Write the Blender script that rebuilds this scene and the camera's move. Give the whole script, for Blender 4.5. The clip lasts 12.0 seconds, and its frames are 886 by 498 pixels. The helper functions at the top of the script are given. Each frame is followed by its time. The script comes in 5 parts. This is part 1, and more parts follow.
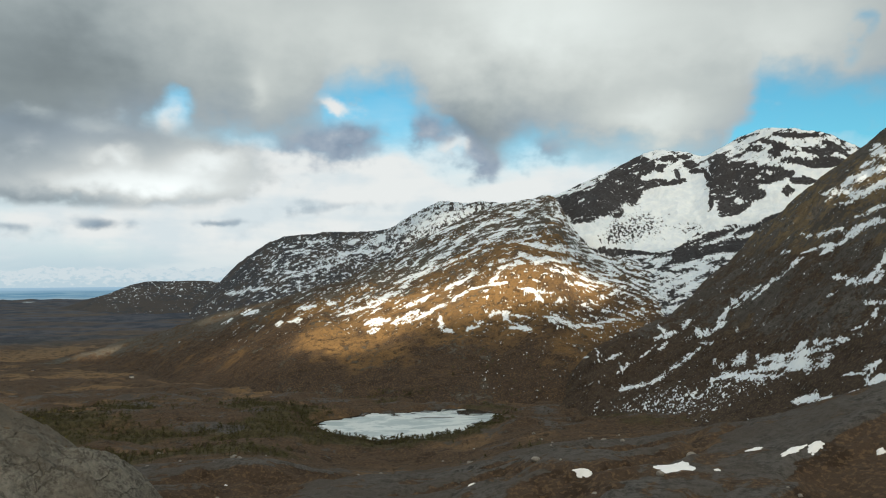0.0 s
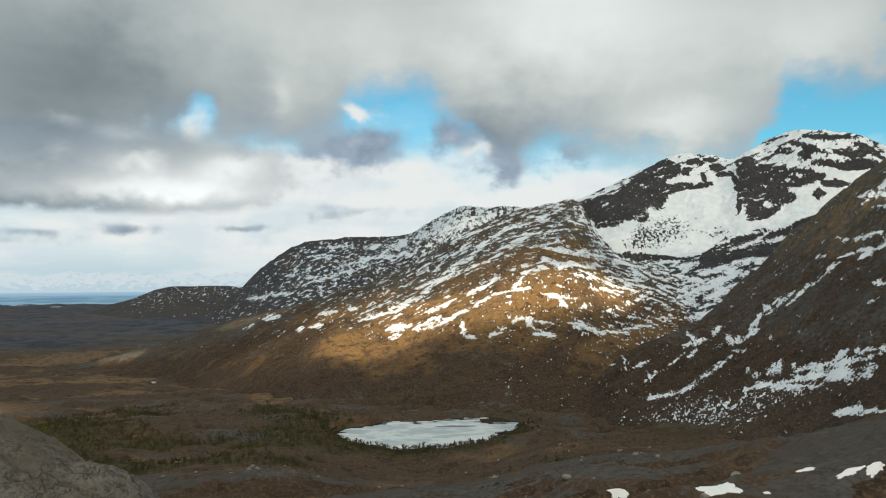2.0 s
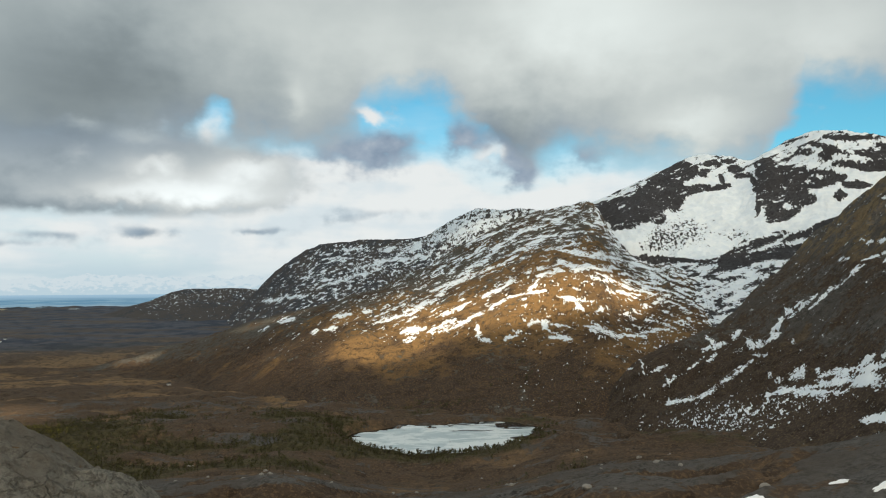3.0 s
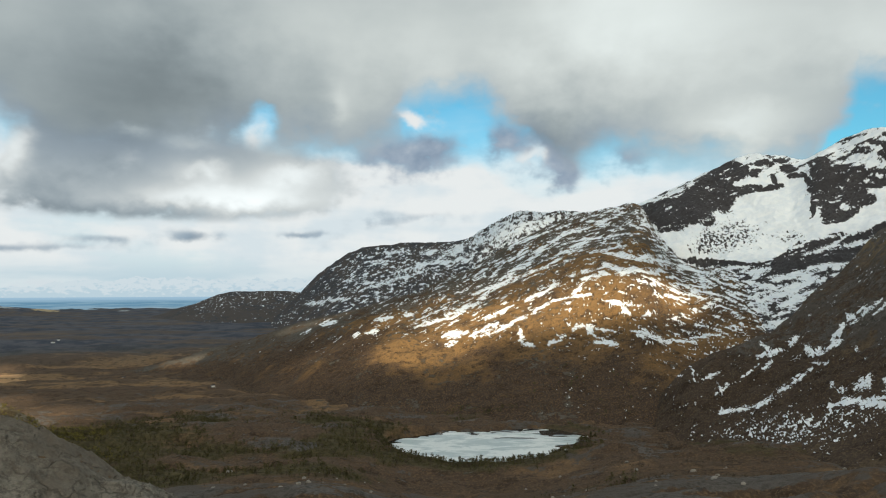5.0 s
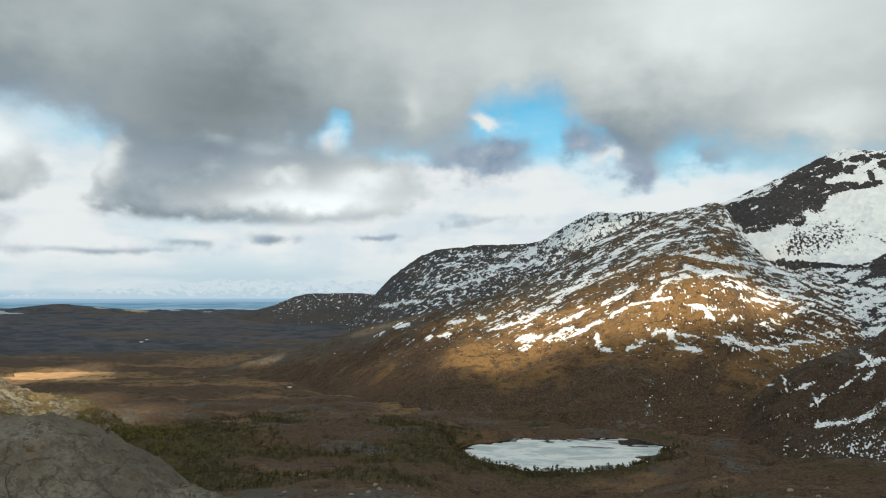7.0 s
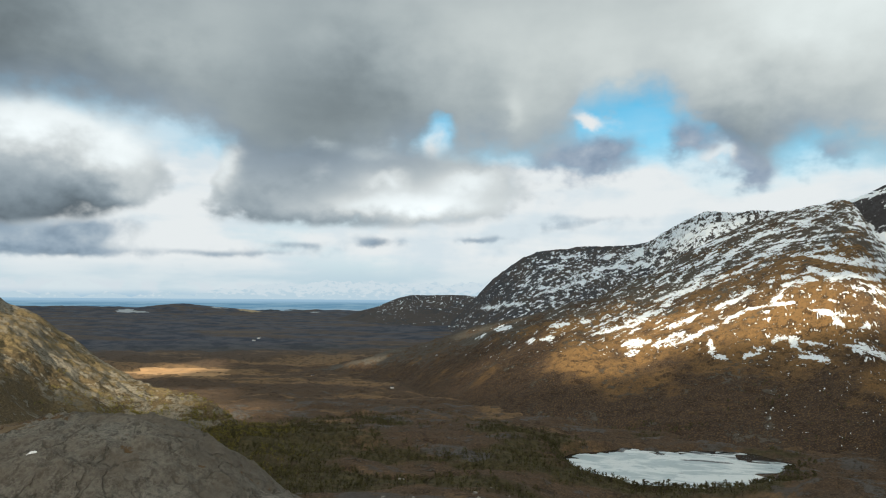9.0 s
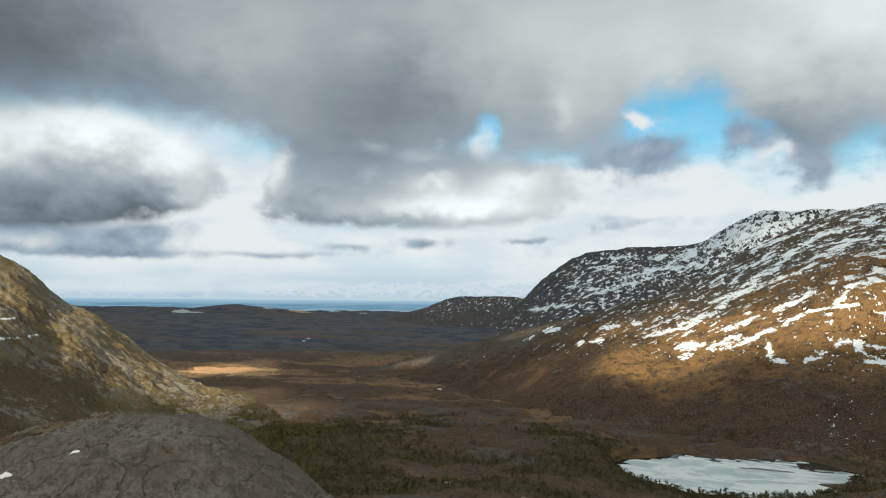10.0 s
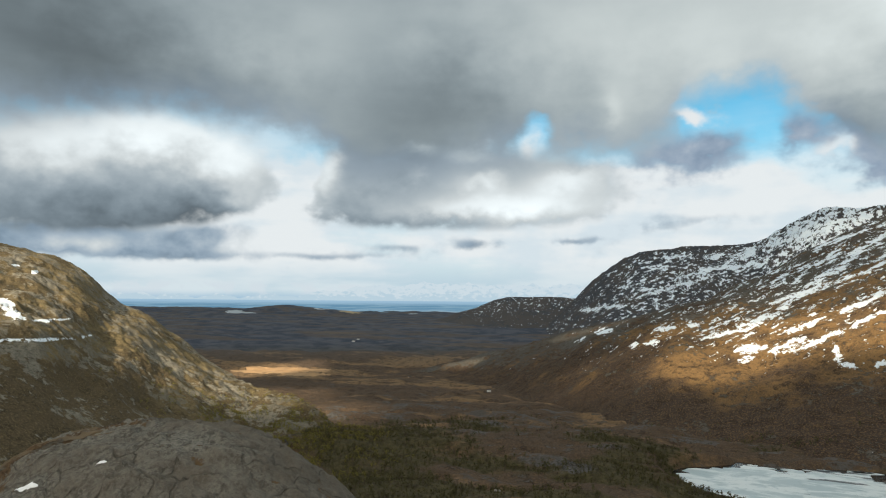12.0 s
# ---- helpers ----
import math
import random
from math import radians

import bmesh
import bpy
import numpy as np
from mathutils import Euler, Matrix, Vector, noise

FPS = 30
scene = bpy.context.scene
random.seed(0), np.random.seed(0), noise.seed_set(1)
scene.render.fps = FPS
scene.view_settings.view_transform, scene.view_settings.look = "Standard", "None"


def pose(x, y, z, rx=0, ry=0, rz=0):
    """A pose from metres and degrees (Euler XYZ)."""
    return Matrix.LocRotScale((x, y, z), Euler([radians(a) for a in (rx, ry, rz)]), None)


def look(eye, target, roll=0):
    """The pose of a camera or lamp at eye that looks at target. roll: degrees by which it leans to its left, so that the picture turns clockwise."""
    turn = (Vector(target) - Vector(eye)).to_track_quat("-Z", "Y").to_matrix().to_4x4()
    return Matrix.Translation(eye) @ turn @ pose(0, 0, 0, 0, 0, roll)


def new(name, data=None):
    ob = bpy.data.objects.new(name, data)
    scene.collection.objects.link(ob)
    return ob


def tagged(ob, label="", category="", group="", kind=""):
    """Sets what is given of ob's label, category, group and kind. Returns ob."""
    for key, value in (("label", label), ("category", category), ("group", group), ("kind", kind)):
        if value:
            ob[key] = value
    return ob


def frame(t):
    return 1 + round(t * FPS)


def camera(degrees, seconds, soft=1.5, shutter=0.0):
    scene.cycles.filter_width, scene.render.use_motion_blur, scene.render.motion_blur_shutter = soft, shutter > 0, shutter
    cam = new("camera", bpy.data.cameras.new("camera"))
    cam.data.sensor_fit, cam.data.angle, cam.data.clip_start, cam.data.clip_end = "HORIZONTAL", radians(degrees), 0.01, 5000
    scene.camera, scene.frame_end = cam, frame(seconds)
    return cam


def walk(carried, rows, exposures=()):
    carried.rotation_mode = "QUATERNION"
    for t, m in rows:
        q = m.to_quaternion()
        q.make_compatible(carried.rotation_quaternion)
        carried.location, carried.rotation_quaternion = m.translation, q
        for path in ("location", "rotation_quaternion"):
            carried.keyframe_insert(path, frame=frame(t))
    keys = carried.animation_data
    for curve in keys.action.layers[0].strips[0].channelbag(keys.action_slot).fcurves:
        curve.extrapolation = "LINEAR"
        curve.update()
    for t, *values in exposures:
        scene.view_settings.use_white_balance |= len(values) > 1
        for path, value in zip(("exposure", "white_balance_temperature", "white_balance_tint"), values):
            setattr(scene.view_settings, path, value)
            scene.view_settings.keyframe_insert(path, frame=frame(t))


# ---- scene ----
cam = camera(64.6, 12.0, soft=1.1)
EYE_Z = 155.0  # the eye starts 155 m above the lake's ice
# seconds, metres right, ahead and up from the first eye; yaw, pitch and lean in degrees
ROWS = [
    (0.0, 0.0, 0.0, 0.0, -0.04, 3.07, 0.71),
    (0.5, -0.2, 4.2, 0.1, 0.01, 3.19, 0.76),
    (1.0, -0.6, 8.2, 0.2, 0.48, 3.31, 0.71),
    (1.5, -0.8, 12.4, 0.4, 1.12, 3.42, 0.65),
    (2.0, -1.3, 16.5, 0.5, 1.71, 3.51, 0.66),
    (2.5, -1.6, 20.6, 0.5, 2.29, 3.63, 0.63),
    (3.0, -2.0, 24.9, 0.6, 2.90, 3.74, 0.59),
    (5.0, -3.5, 41.6, 1.2, 6.30, 4.02, 0.43),
    (5.5, -3.8, 45.6, 1.2, 7.41, 4.09, 0.37),
    (6.0, -4.1, 49.6, 1.3, 8.87, 4.16, 0.33),
    (6.5, -4.7, 53.6, 1.6, 10.47, 4.21, 0.24),
    (7.0, -5.7, 57.5, 1.9, 12.26, 4.26, 0.17),
    (9.0, -9.0, 73.6, 2.3, 20.55, 4.42, -0.29),
    (9.5, -10.0, 77.8, 1.8, 22.58, 4.49, -0.39),
    (10.0, -11.3, 82.1, 1.8, 24.45, 4.51, -0.44),
    (10.5, -12.9, 86.4, 1.9, 26.12, 4.52, -0.46),
    (11.0, -14.6, 90.5, 2.0, 27.14, 4.54, -0.51),
    (11.5, -16.2, 94.6, 2.1, 27.88, 4.54, -0.51),
    (12.0, -17.6, 98.4, 2.4, 28.48, 4.52, -0.44),
]
walk(cam, [(t, pose(x, y, EYE_Z + z, 90 + pitch, lean, yaw)) for t, x, y, z, yaw, pitch, lean in ROWS], exposures=((0.0, 1.0, 6480, 10), (5.0, 1.0, 6420, 10), (12.0, 1.0, 6300, 10)))

# ---- world, sun ----
SUN_AZ, SUN_EL = 172.0, 25.0  # compass from the first view's direction, clockwise
to_sun = Vector((math.sin(radians(SUN_AZ)) * math.cos(radians(SUN_EL)), math.cos(radians(SUN_AZ)) * math.cos(radians(SUN_EL)), math.sin(radians(SUN_EL))))
sun = new("sun", bpy.data.lights.new("sun", "SUN"))
sun.data.energy, sun.data.angle, sun.data.color = 4.4, radians(0.5), (1.0, 0.84, 0.60)
sun.matrix_world = look(to_sun * 3000, (0, 0, 0))


class Nodes:
    """Short forms for building a node tree."""

    def __init__(self, tree, fresh=True):
        self.tree = tree
        if fresh:
            tree.nodes.clear()

    def add(self, kind, **sets):
        n = self.tree.nodes.new(kind)
        for k, v in sets.items():
            if k == "operation":
                n.operation = v
            elif k == "data_type":
                n.data_type = v
            elif k == "blend_type":
                n.blend_type = v
            elif k == "attribute_name":
                n.attribute_name = v
        return n

    def put(self, sock, value):
        if isinstance(value, bpy.types.NodeSocket):
            self.tree.links.new(value, sock)
        elif value is not None:
            if isinstance(value, (tuple, list)) and len(value) == 3 and sock.type == "RGBA":
                value = (*value, 1.0)
            sock.default_value = value

    def m(self, op, a, b=None, c=None):
        n = self.add("ShaderNodeMath", operation=op)
        for s, v in zip(n.inputs, (a, b, c)):
            self.put(s, v)
        return n.outputs[0]

    def ramp(self, v, lo, hi, a=0.0, b=1.0, smooth=True):
        n = self.add("ShaderNodeMapRange")
        n.interpolation_type = "SMOOTHSTEP" if smooth else "LINEAR"
        for s, q in zip(n.inputs, (v, lo, hi, a, b)):
            self.put(s, q)
        return n.outputs[0]

    def mix(self, f, a, b, kind="MIX"):
        n = self.add("ShaderNodeMix", data_type="RGBA", blend_type=kind)
        self.put(n.inputs[0], f), self.put(n.inputs[6], a), self.put(n.inputs[7], b)
        return n.outputs[2]

    def noise(self, vec, scale, detail=4.0, rough=0.55, warp=0.0):
        n = self.add("ShaderNodeTexNoise")
        self.put(n.inputs["Vector"], vec)
        n.inputs["Scale"].default_value, n.inputs["Detail"].default_value = scale, detail
        n.inputs["Roughness"].default_value, n.inputs["Distortion"].default_value = rough, warp
        return n.outputs["Fac"]

    def stretch(self, vec, sx, sy, sz, rz=0.0):
        n = self.add("ShaderNodeMapping")
        self.put(n.inputs["Vector"], vec)
        n.inputs["Scale"].default_value = (sx, sy, sz)
        n.inputs["Rotation"].default_value = (0, 0, radians(rz))
        return n.outputs[0]

    def attr(self, name):
        return self.add("ShaderNodeAttribute", attribute_name=name).outputs["Fac"]


world = bpy.data.worlds.new("sky")
scene.world = world
world.use_nodes = True
w = Nodes(world.node_tree)
ray_dir = w.add("ShaderNodeTexCoord").outputs["Generated"]
sep = w.add("ShaderNodeSeparateXYZ")
w.put(sep.inputs[0], ray_dir)
DEG = 180 / math.pi
billow = w.stretch(ray_dir, 1, 1, 1.35)
big_n, small_n = w.noise(billow, 6.0, 3, 0.5), w.noise(billow, 15.0, 4, 0.5)
puff_n, wisp_n = w.noise(billow, 34.0, 3, 0.5), w.noise(w.stretch(ray_dir, 1, 1, 5.0), 5.0, 4, 0.5)
big_n, small_n, puff_n, wisp_n = (w.m("SUBTRACT", n, 0.5) for n in (big_n, small_n, puff_n, wisp_n))
sky_az0 = w.m("MULTIPLY", w.m("ARCTAN2", sep.outputs[0], sep.outputs[1]), DEG)
sky_el0 = w.m("MULTIPLY", w.m("ARCSINE", sep.outputs[2]), DEG)
sky_az = w.m("ADD", sky_az0, w.m("ADD", w.m("MULTIPLY", big_n, 5.0), w.m("MULTIPLY", small_n, 4.0)))
lift = w.m("ADD", w.m("MULTIPLY", small_n, 3.2), w.m("MULTIPLY", puff_n, 1.5))
sky_el = w.m("ADD", sky_el0, w.m("MULTIPLY", lift, w.ramp(sky_el0, 3.0, 9.0, 0.2, 1.0)))
joined = w.add("ShaderNodeCombineXYZ")
w.put(joined.inputs[0], sky_az), w.put(joined.inputs[1], sky_el)
sky_at = joined.outputs[0]


def puffs(rows):
    """The sum of soft ovals: bearing, rise, half width, half height (degrees), amount."""
    total = 0.0
    for a, e, wa, we, amount in rows:
        v = w.add("ShaderNodeVectorMath", operation="MULTIPLY_ADD")
        w.put(v.inputs[0], sky_at)
        v.inputs[1].default_value, v.inputs[2].default_value = (1 / wa, 1 / we, 0), (-a / wa, -e / we, 0)
        d = w.add("ShaderNodeVectorMath", operation="DOT_PRODUCT")
        w.put(d.inputs[0], v.outputs[0]), w.put(d.inputs[1], v.outputs[0])
        total = w.m("MULTIPLY_ADD", w.m("POWER", math.exp(-1), d.outputs["Value"]), amount, total)
    return total


def by_bearing(rows, scale, az=None):
    """A height that follows the bearing: (bearing, value) rows, eased."""
    c = w.add("ShaderNodeValToRGB")
    c.color_ramp.interpolation = "EASE"
    for k, (a, v) in enumerate(rows):
        e = c.color_ramp.elements[k] if k < 2 else c.color_ramp.elements.new((a + 90) / 180)
        e.position, e.color = (a + 90) / 180, (v / scale, v / scale, v / scale, 1)
    w.put(c.inputs[0], w.m("MULTIPLY_ADD", sky_az if az is None else az, 1 / 180, 0.5))
    return w.m("MULTIPLY", c.outputs[0], scale)


def cloud_colour(tone, dark, light):
    """Tints a cloud's tone: cool in its shade, nearly white where the sun is on it."""
    tint = w.mix(w.ramp(tone, 0.15, 0.7), dark, light)
    grey = w.add("ShaderNodeCombineXYZ")
    for s in grey.inputs:
        w.put(s, w.m("MAXIMUM", tone, 0.1))
    return w.mix(1.0, tint, grey.outputs[0], "MULTIPLY")


nishita = w.add("ShaderNodeTexSky")
nishita.sky_type, nishita.sun_disc = "NISHITA", False
nishita.sun_elevation, nishita.sun_rotation = radians(SUN_EL), radians(SUN_AZ)
blue = w.mix(1.0, nishita.outputs[0], (0.056, 0.130, 0.133), "MULTIPLY")
# thin bright veil low in the blue
veil = w.m("ADD", w.ramp(sky_el, 12.5, 9.0), puffs([(-45, 12, 9, 4, 0.7), (-14, 9, 8, 4, 0.5), (-21.3, 12.7, 1.5, 1.1, 0.8), (-3, 11.0, 4, 2.0, 0.35), (28, 10, 10, 5, -0.7), (1, 9.6, 5, 1.2, -0.25), (9, 10.6, 5, 1.2, -0.3)]))
sky_col = w.mix(w.m("MINIMUM", w.m("ADD", veil, w.m("MULTIPLY", wisp_n, 0.5)), 1.0), blue, w.mix(w.ramp(w.m("ADD", wisp_n, w.m("MULTIPLY", small_n, 0.7)), -0.16, 0.10), (0.68, 0.76, 0.79), (0.81, 0.84, 0.83)))
# small cool clouds low over the sea
LOW = [(-47.4, 5.0, 2.4, 0.9, 0.95), (-57, 4.7, 7, 1.2, 1.2), (-50, 3.7, 6, 0.45, 0.8), (-26, 5.0, 2.2, 0.5, 0.7), (-32, 4.6, 3, 0.4, 0.45), (-17, 5.2, 2.4, 0.3, 0.6), (-11.5, 6.4, 1.6, 0.5, 0.4), (-38, 3.9, 5, 0.3, 0.45), (-8, 6.8, 3, 0.6, 0.35)]
low_cover = w.ramp(w.m("ADD", puffs(LOW), w.m("MULTIPLY", puff_n, 0.9)), 0.08, 0.75, 0.0, 0.92)
low_tone = w.m("ADD", w.ramp(sky_el0, 4.2, 5.8, 0.26, 0.38), w.m("ADD", w.m("MULTIPLY", puff_n, 0.5), puffs([(-55, 4.2, 4, 0.7, 0.3), (-43, 4.6, 4, 0.8, 0.25)])))
sky_col = w.mix(low_cover, sky_col, cloud_colour(low_tone, (0.68, 1.0, 1.32), (0.95, 1.01, 1.0)))
# blue-grey shreds beside the gaps
SHREDS = [(-7.4, 12.0, 2.4, 1.5, 1.1), (-11.5, 11.6, 2.6, 1.8, 0.9), (-1.2, 13.2, 1.5, 1.6, 0.8), (1.6, 11.6, 2.2, 1.9, 1.0), (3.7, 9.9, 1.6, 1.3, 1.0), (8.9, 10.9, 2.4, 1.1, 0.8), (-17, 10.6, 2.4, 1.0, 0.5)]
shred_cover = w.ramp(w.m("ADD", puffs(SHREDS), w.m("MULTIPLY", w.m("ADD", small_n, puff_n), 0.7)), 0.15, 1.0)
shred_tone = w.m("ADD", 0.37, w.m("ADD", w.m("MULTIPLY", puff_n, 0.35), puffs([(-8.4, 14.4, 1.5, 0.8, 0.6), (0.3, 11.3, 1.1, 0.7, 0.34), (-14, 13.5, 2, 1.5, 0.15)])))
sky_col = w.mix(shred_cover, sky_col, cloud_colour(shred_tone, (0.70, 0.98, 1.34), (0.94, 1.0, 1.02)))
sky_col = w.mix(w.ramp(w.m("ADD", puffs([(-8.3, 14.5, 1.5, 0.75, 1.0), (0.0, 11.2, 1.2, 0.6, 0.6)]), w.m("MULTIPLY", puff_n, 0.8)), 0.1, 1.0), sky_col, (0.80, 0.82, 0.81))
# the two great heaps with flat bases
HEAPS = [(-58, 9.4, 9, 4.4, 1.0), (-51, 9.6, 6, 4.6, 1.0), (-46, 9.2, 3.4, 2.6, 0.8), (-37, 9.4, 2.8, 3.2, 1.0), (-31, 9.4, 6, 3.6, 1.0), (-24, 9.2, 6, 3.4, 1.0), (-18, 9.0, 4.0, 2.6, 1.0), (-41.2, 9.4, 1.5, 3.0, -0.8)]
BASES = [(-90, 4.6), (-61, 4.8), (-54, 5.1), (-48, 5.8), (-44, 6.8), (-41.6, 8.0), (-39.6, 6.3), (-34, 6.1), (-28.8, 6.0), (-22, 6.1), (-16, 6.6), (-13, 8.0), (60, 8)]
foot = w.m("SUBTRACT", sky_el0, by_bearing(BASES, 30.0, sky_az0))
foot = w.m("ADD", foot, w.m("ADD", w.m("MULTIPLY", small_n, 0.7), w.m("MULTIPLY", puff_n, 0.06)))
heap_cover = w.m("MULTIPLY", w.ramp(w.m("ADD", puffs(HEAPS), w.m("MULTIPLY", w.m("ADD", small_n, puff_n), 0.8)), 0.14, 0.80), w.ramp(foot, -0.25, 0.6))
west = w.ramp(sky_az0, -43.0, -40.0)
heap_tone = w.m("ADD", w.ramp(foot, 0.1, w.m("SUBTRACT", 6.5, w.m("MULTIPLY", west, 5.0)), w.m("MULTIPLY_ADD", west, 0.08, 0.18), w.m("MULTIPLY_ADD", west, -0.08, 0.50)), puffs([(-51, 12.8, 6, 1.9, 0.42), (-58, 11.0, 5, 1.6, 0.26), (-45.0, 10.8, 3.0, 2.2, 0.40), (-44.0, 8.0, 2.6, 1.4, 0.26), (-52, 10.4, 2, 1.0, -0.10), (-38.6, 10.6, 1.6, 2.0, 0.40), (-20.5, 8.0, 6.0, 1.7, 0.54), (-27, 7.8, 4, 0.9, 0.30), (-18.0, 10.2, 2.6, 1.0, 0.36), (-25.8, 9.9, 1.6, 0.9, 0.30), (-35, 9.4, 3.5, 2.6, -0.05), (-31.0, 10.4, 1.0, 0.6, 0.14)]))
heap_tone = w.m("ADD", heap_tone, w.m("ADD", w.m("MULTIPLY", small_n, 0.24), w.m("MULTIPLY", puff_n, 0.20)))
sky_col = w.mix(heap_cover, sky_col, cloud_colour(heap_tone, (0.80, 1.0, 1.13), (0.95, 1.01, 1.0)))
# the smooth deck over everything, its ragged lower edge by bearing
deck_edge = by_bearing([(-90, 14), (-62, 12.8), (-56, 13.4), (-50, 14.5), (-45, 13.8), (-41, 13.2), (-38.5, 12.0), (-36, 10.6), (-30, 10.2), (-26, 11.4), (-22, 12.2), (-18, 12.0), (-13, 11.8), (-10.2, 12.8), (-8.6, 15.8), (-6, 16.6), (-3, 16.2), (-1, 14.8), (1.5, 11.8), (4, 10.4), (6.5, 11.4), (9, 11.2), (12, 10.4), (22.6, 9.8), (24.6, 15.2), (29, 14.4), (34, 13.4), (60, 12)], 30.0)
deck_up = w.m("SUBTRACT", sky_el, deck_edge)
holes = w.ramp(w.m("ADD", puffs([(-21.3, 13.4, 2.0, 1.7, 1.0), (31.6, 17.4, 1.3, 1.8, 0.62), (-42.2, 12.8, 2.2, 1.5, 0.8)]), w.m("MULTIPLY", small_n, 0.5)), 0.25, 0.8)
deck_cover = w.m("MULTIPLY", w.ramp(deck_up, -1.6, 1.9), w.m("SUBTRACT", 1.0, holes))
DECK = [(9, 22, 13, 6, 0.42), (-9, 19.5, 8, 4, 0.14), (17, 12.6, 5.0, 1.8, 0.30), (27, 18, 6, 3.5, 0.24), (15, 16.5, 9, 4, 0.10), (-19, 21.5, 10, 5, 0.13), (-29, 16.5, 8, 5, -0.15), (-34, 11.6, 6, 2.2, -0.07), (-22, 12.0, 5, 1.6, -0.04), (-19, 16, 5, 2.5, 0.02), (-41, 20, 7, 4, 0.12), (-14.3, 15.9, 1.4, 1.3, 0.16), (-26, 12.4, 1.5, 0.8, 0.16), (-30.5, 12.6, 1.3, 0.6, 0.14), (-19.2, 11.6, 1.6, 0.8, 0.2), (-55, 17.2, 13, 4.0, -0.18), (-62, 24, 14, 6, -0.18), (2, 13.0, 4, 2.6, -0.14), (29, 14, 4, 1.2, -0.06)]
deck_tone = w.m("ADD", w.m("ADD", 0.40, puffs(DECK)), w.m("ADD", w.m("MULTIPLY", small_n, 0.12), w.m("ADD", w.m("MULTIPLY", big_n, 0.12), w.m("MULTIPLY", wisp_n, 0.08))))
deck_tone = w.m("ADD", deck_tone, w.ramp(sky_el0, 26.0, 45.0, 0.0, 0.40))  # unseen sky overhead brightened to add light on the shaded land
deck_tone = w.m("MINIMUM", deck_tone, 0.84)
deck_cool = w.mix(w.ramp(deck_up, 4.0, 0.0), (0.83, 1.0, 1.06), (0.77, 1.0, 1.22))
sky_col = w.mix(deck_cover, sky_col, cloud_colour(deck_tone, deck_cool, (0.93, 1.0, 0.965)))
# the hazy band over the sea
haze = w.mix(w.ramp(wisp_n, -0.10, 0.12), (0.52, 0.65, 0.71), (0.68, 0.76, 0.78))
haze = w.mix(w.m("MULTIPLY", w.ramp(w.m("ADD", puff_n, w.m("MULTIPLY", sky_el0, -0.03)), -0.06, 0.06), w.ramp(sky_el0, 1.9, 1.3)), haze, (0.66, 0.73, 0.76))
haze = w.mix(w.ramp(sky_el0, 1.1, 0.1), haze, (0.36, 0.53, 0.66))
final = w.mix(w.ramp(sky_el0, 3.8, 1.4), sky_col, haze)
bg = w.add("ShaderNodeBackground")
w.put(bg.inputs[0], final)
bg.inputs[1].default_value = 0.5
w.tree.links.new(bg.outputs[0], w.add("ShaderNodeOutputWorld").inputs[0])

# ---- cloud sheet added unseen behind the eye to shade the land from the sun ----
# gaps placed where sun patches must fall on the land: across, up (metres in the sheet's plane), half sizes, share of
# light
SUN_GAPS = [(190, 675, 180, 72, 0.9), (5, 592, 120, 52, 0.75), (95, 650, 105, 50, 0.8), (-70, 690, 110, 42, 0.35), (-90, 590, 190, 70, 0.16), (-160, 650, 110, 40, 0.25), (350, 655, 115, 52, 0.75), (150, 790, 220, 110, 0.22), (940, 1110, 330, 230, 0.12), (700, 900, 170, 90, 0.10), (480, 1080, 200, 170, 0.08), (690, 550, 80, 55, 0.6), (-671, 858, 70, 28, 0.7), (-275, 895, 120, 36, 0.5),
            (-1215, 770, 105, 105, 1.0), (-690, 425, 210, 82, 1.0), (-850, 515, 170, 80, 0.9), (-510, 385, 70, 28, 0.65), (425, 1511, 200, 90, 0.15)]


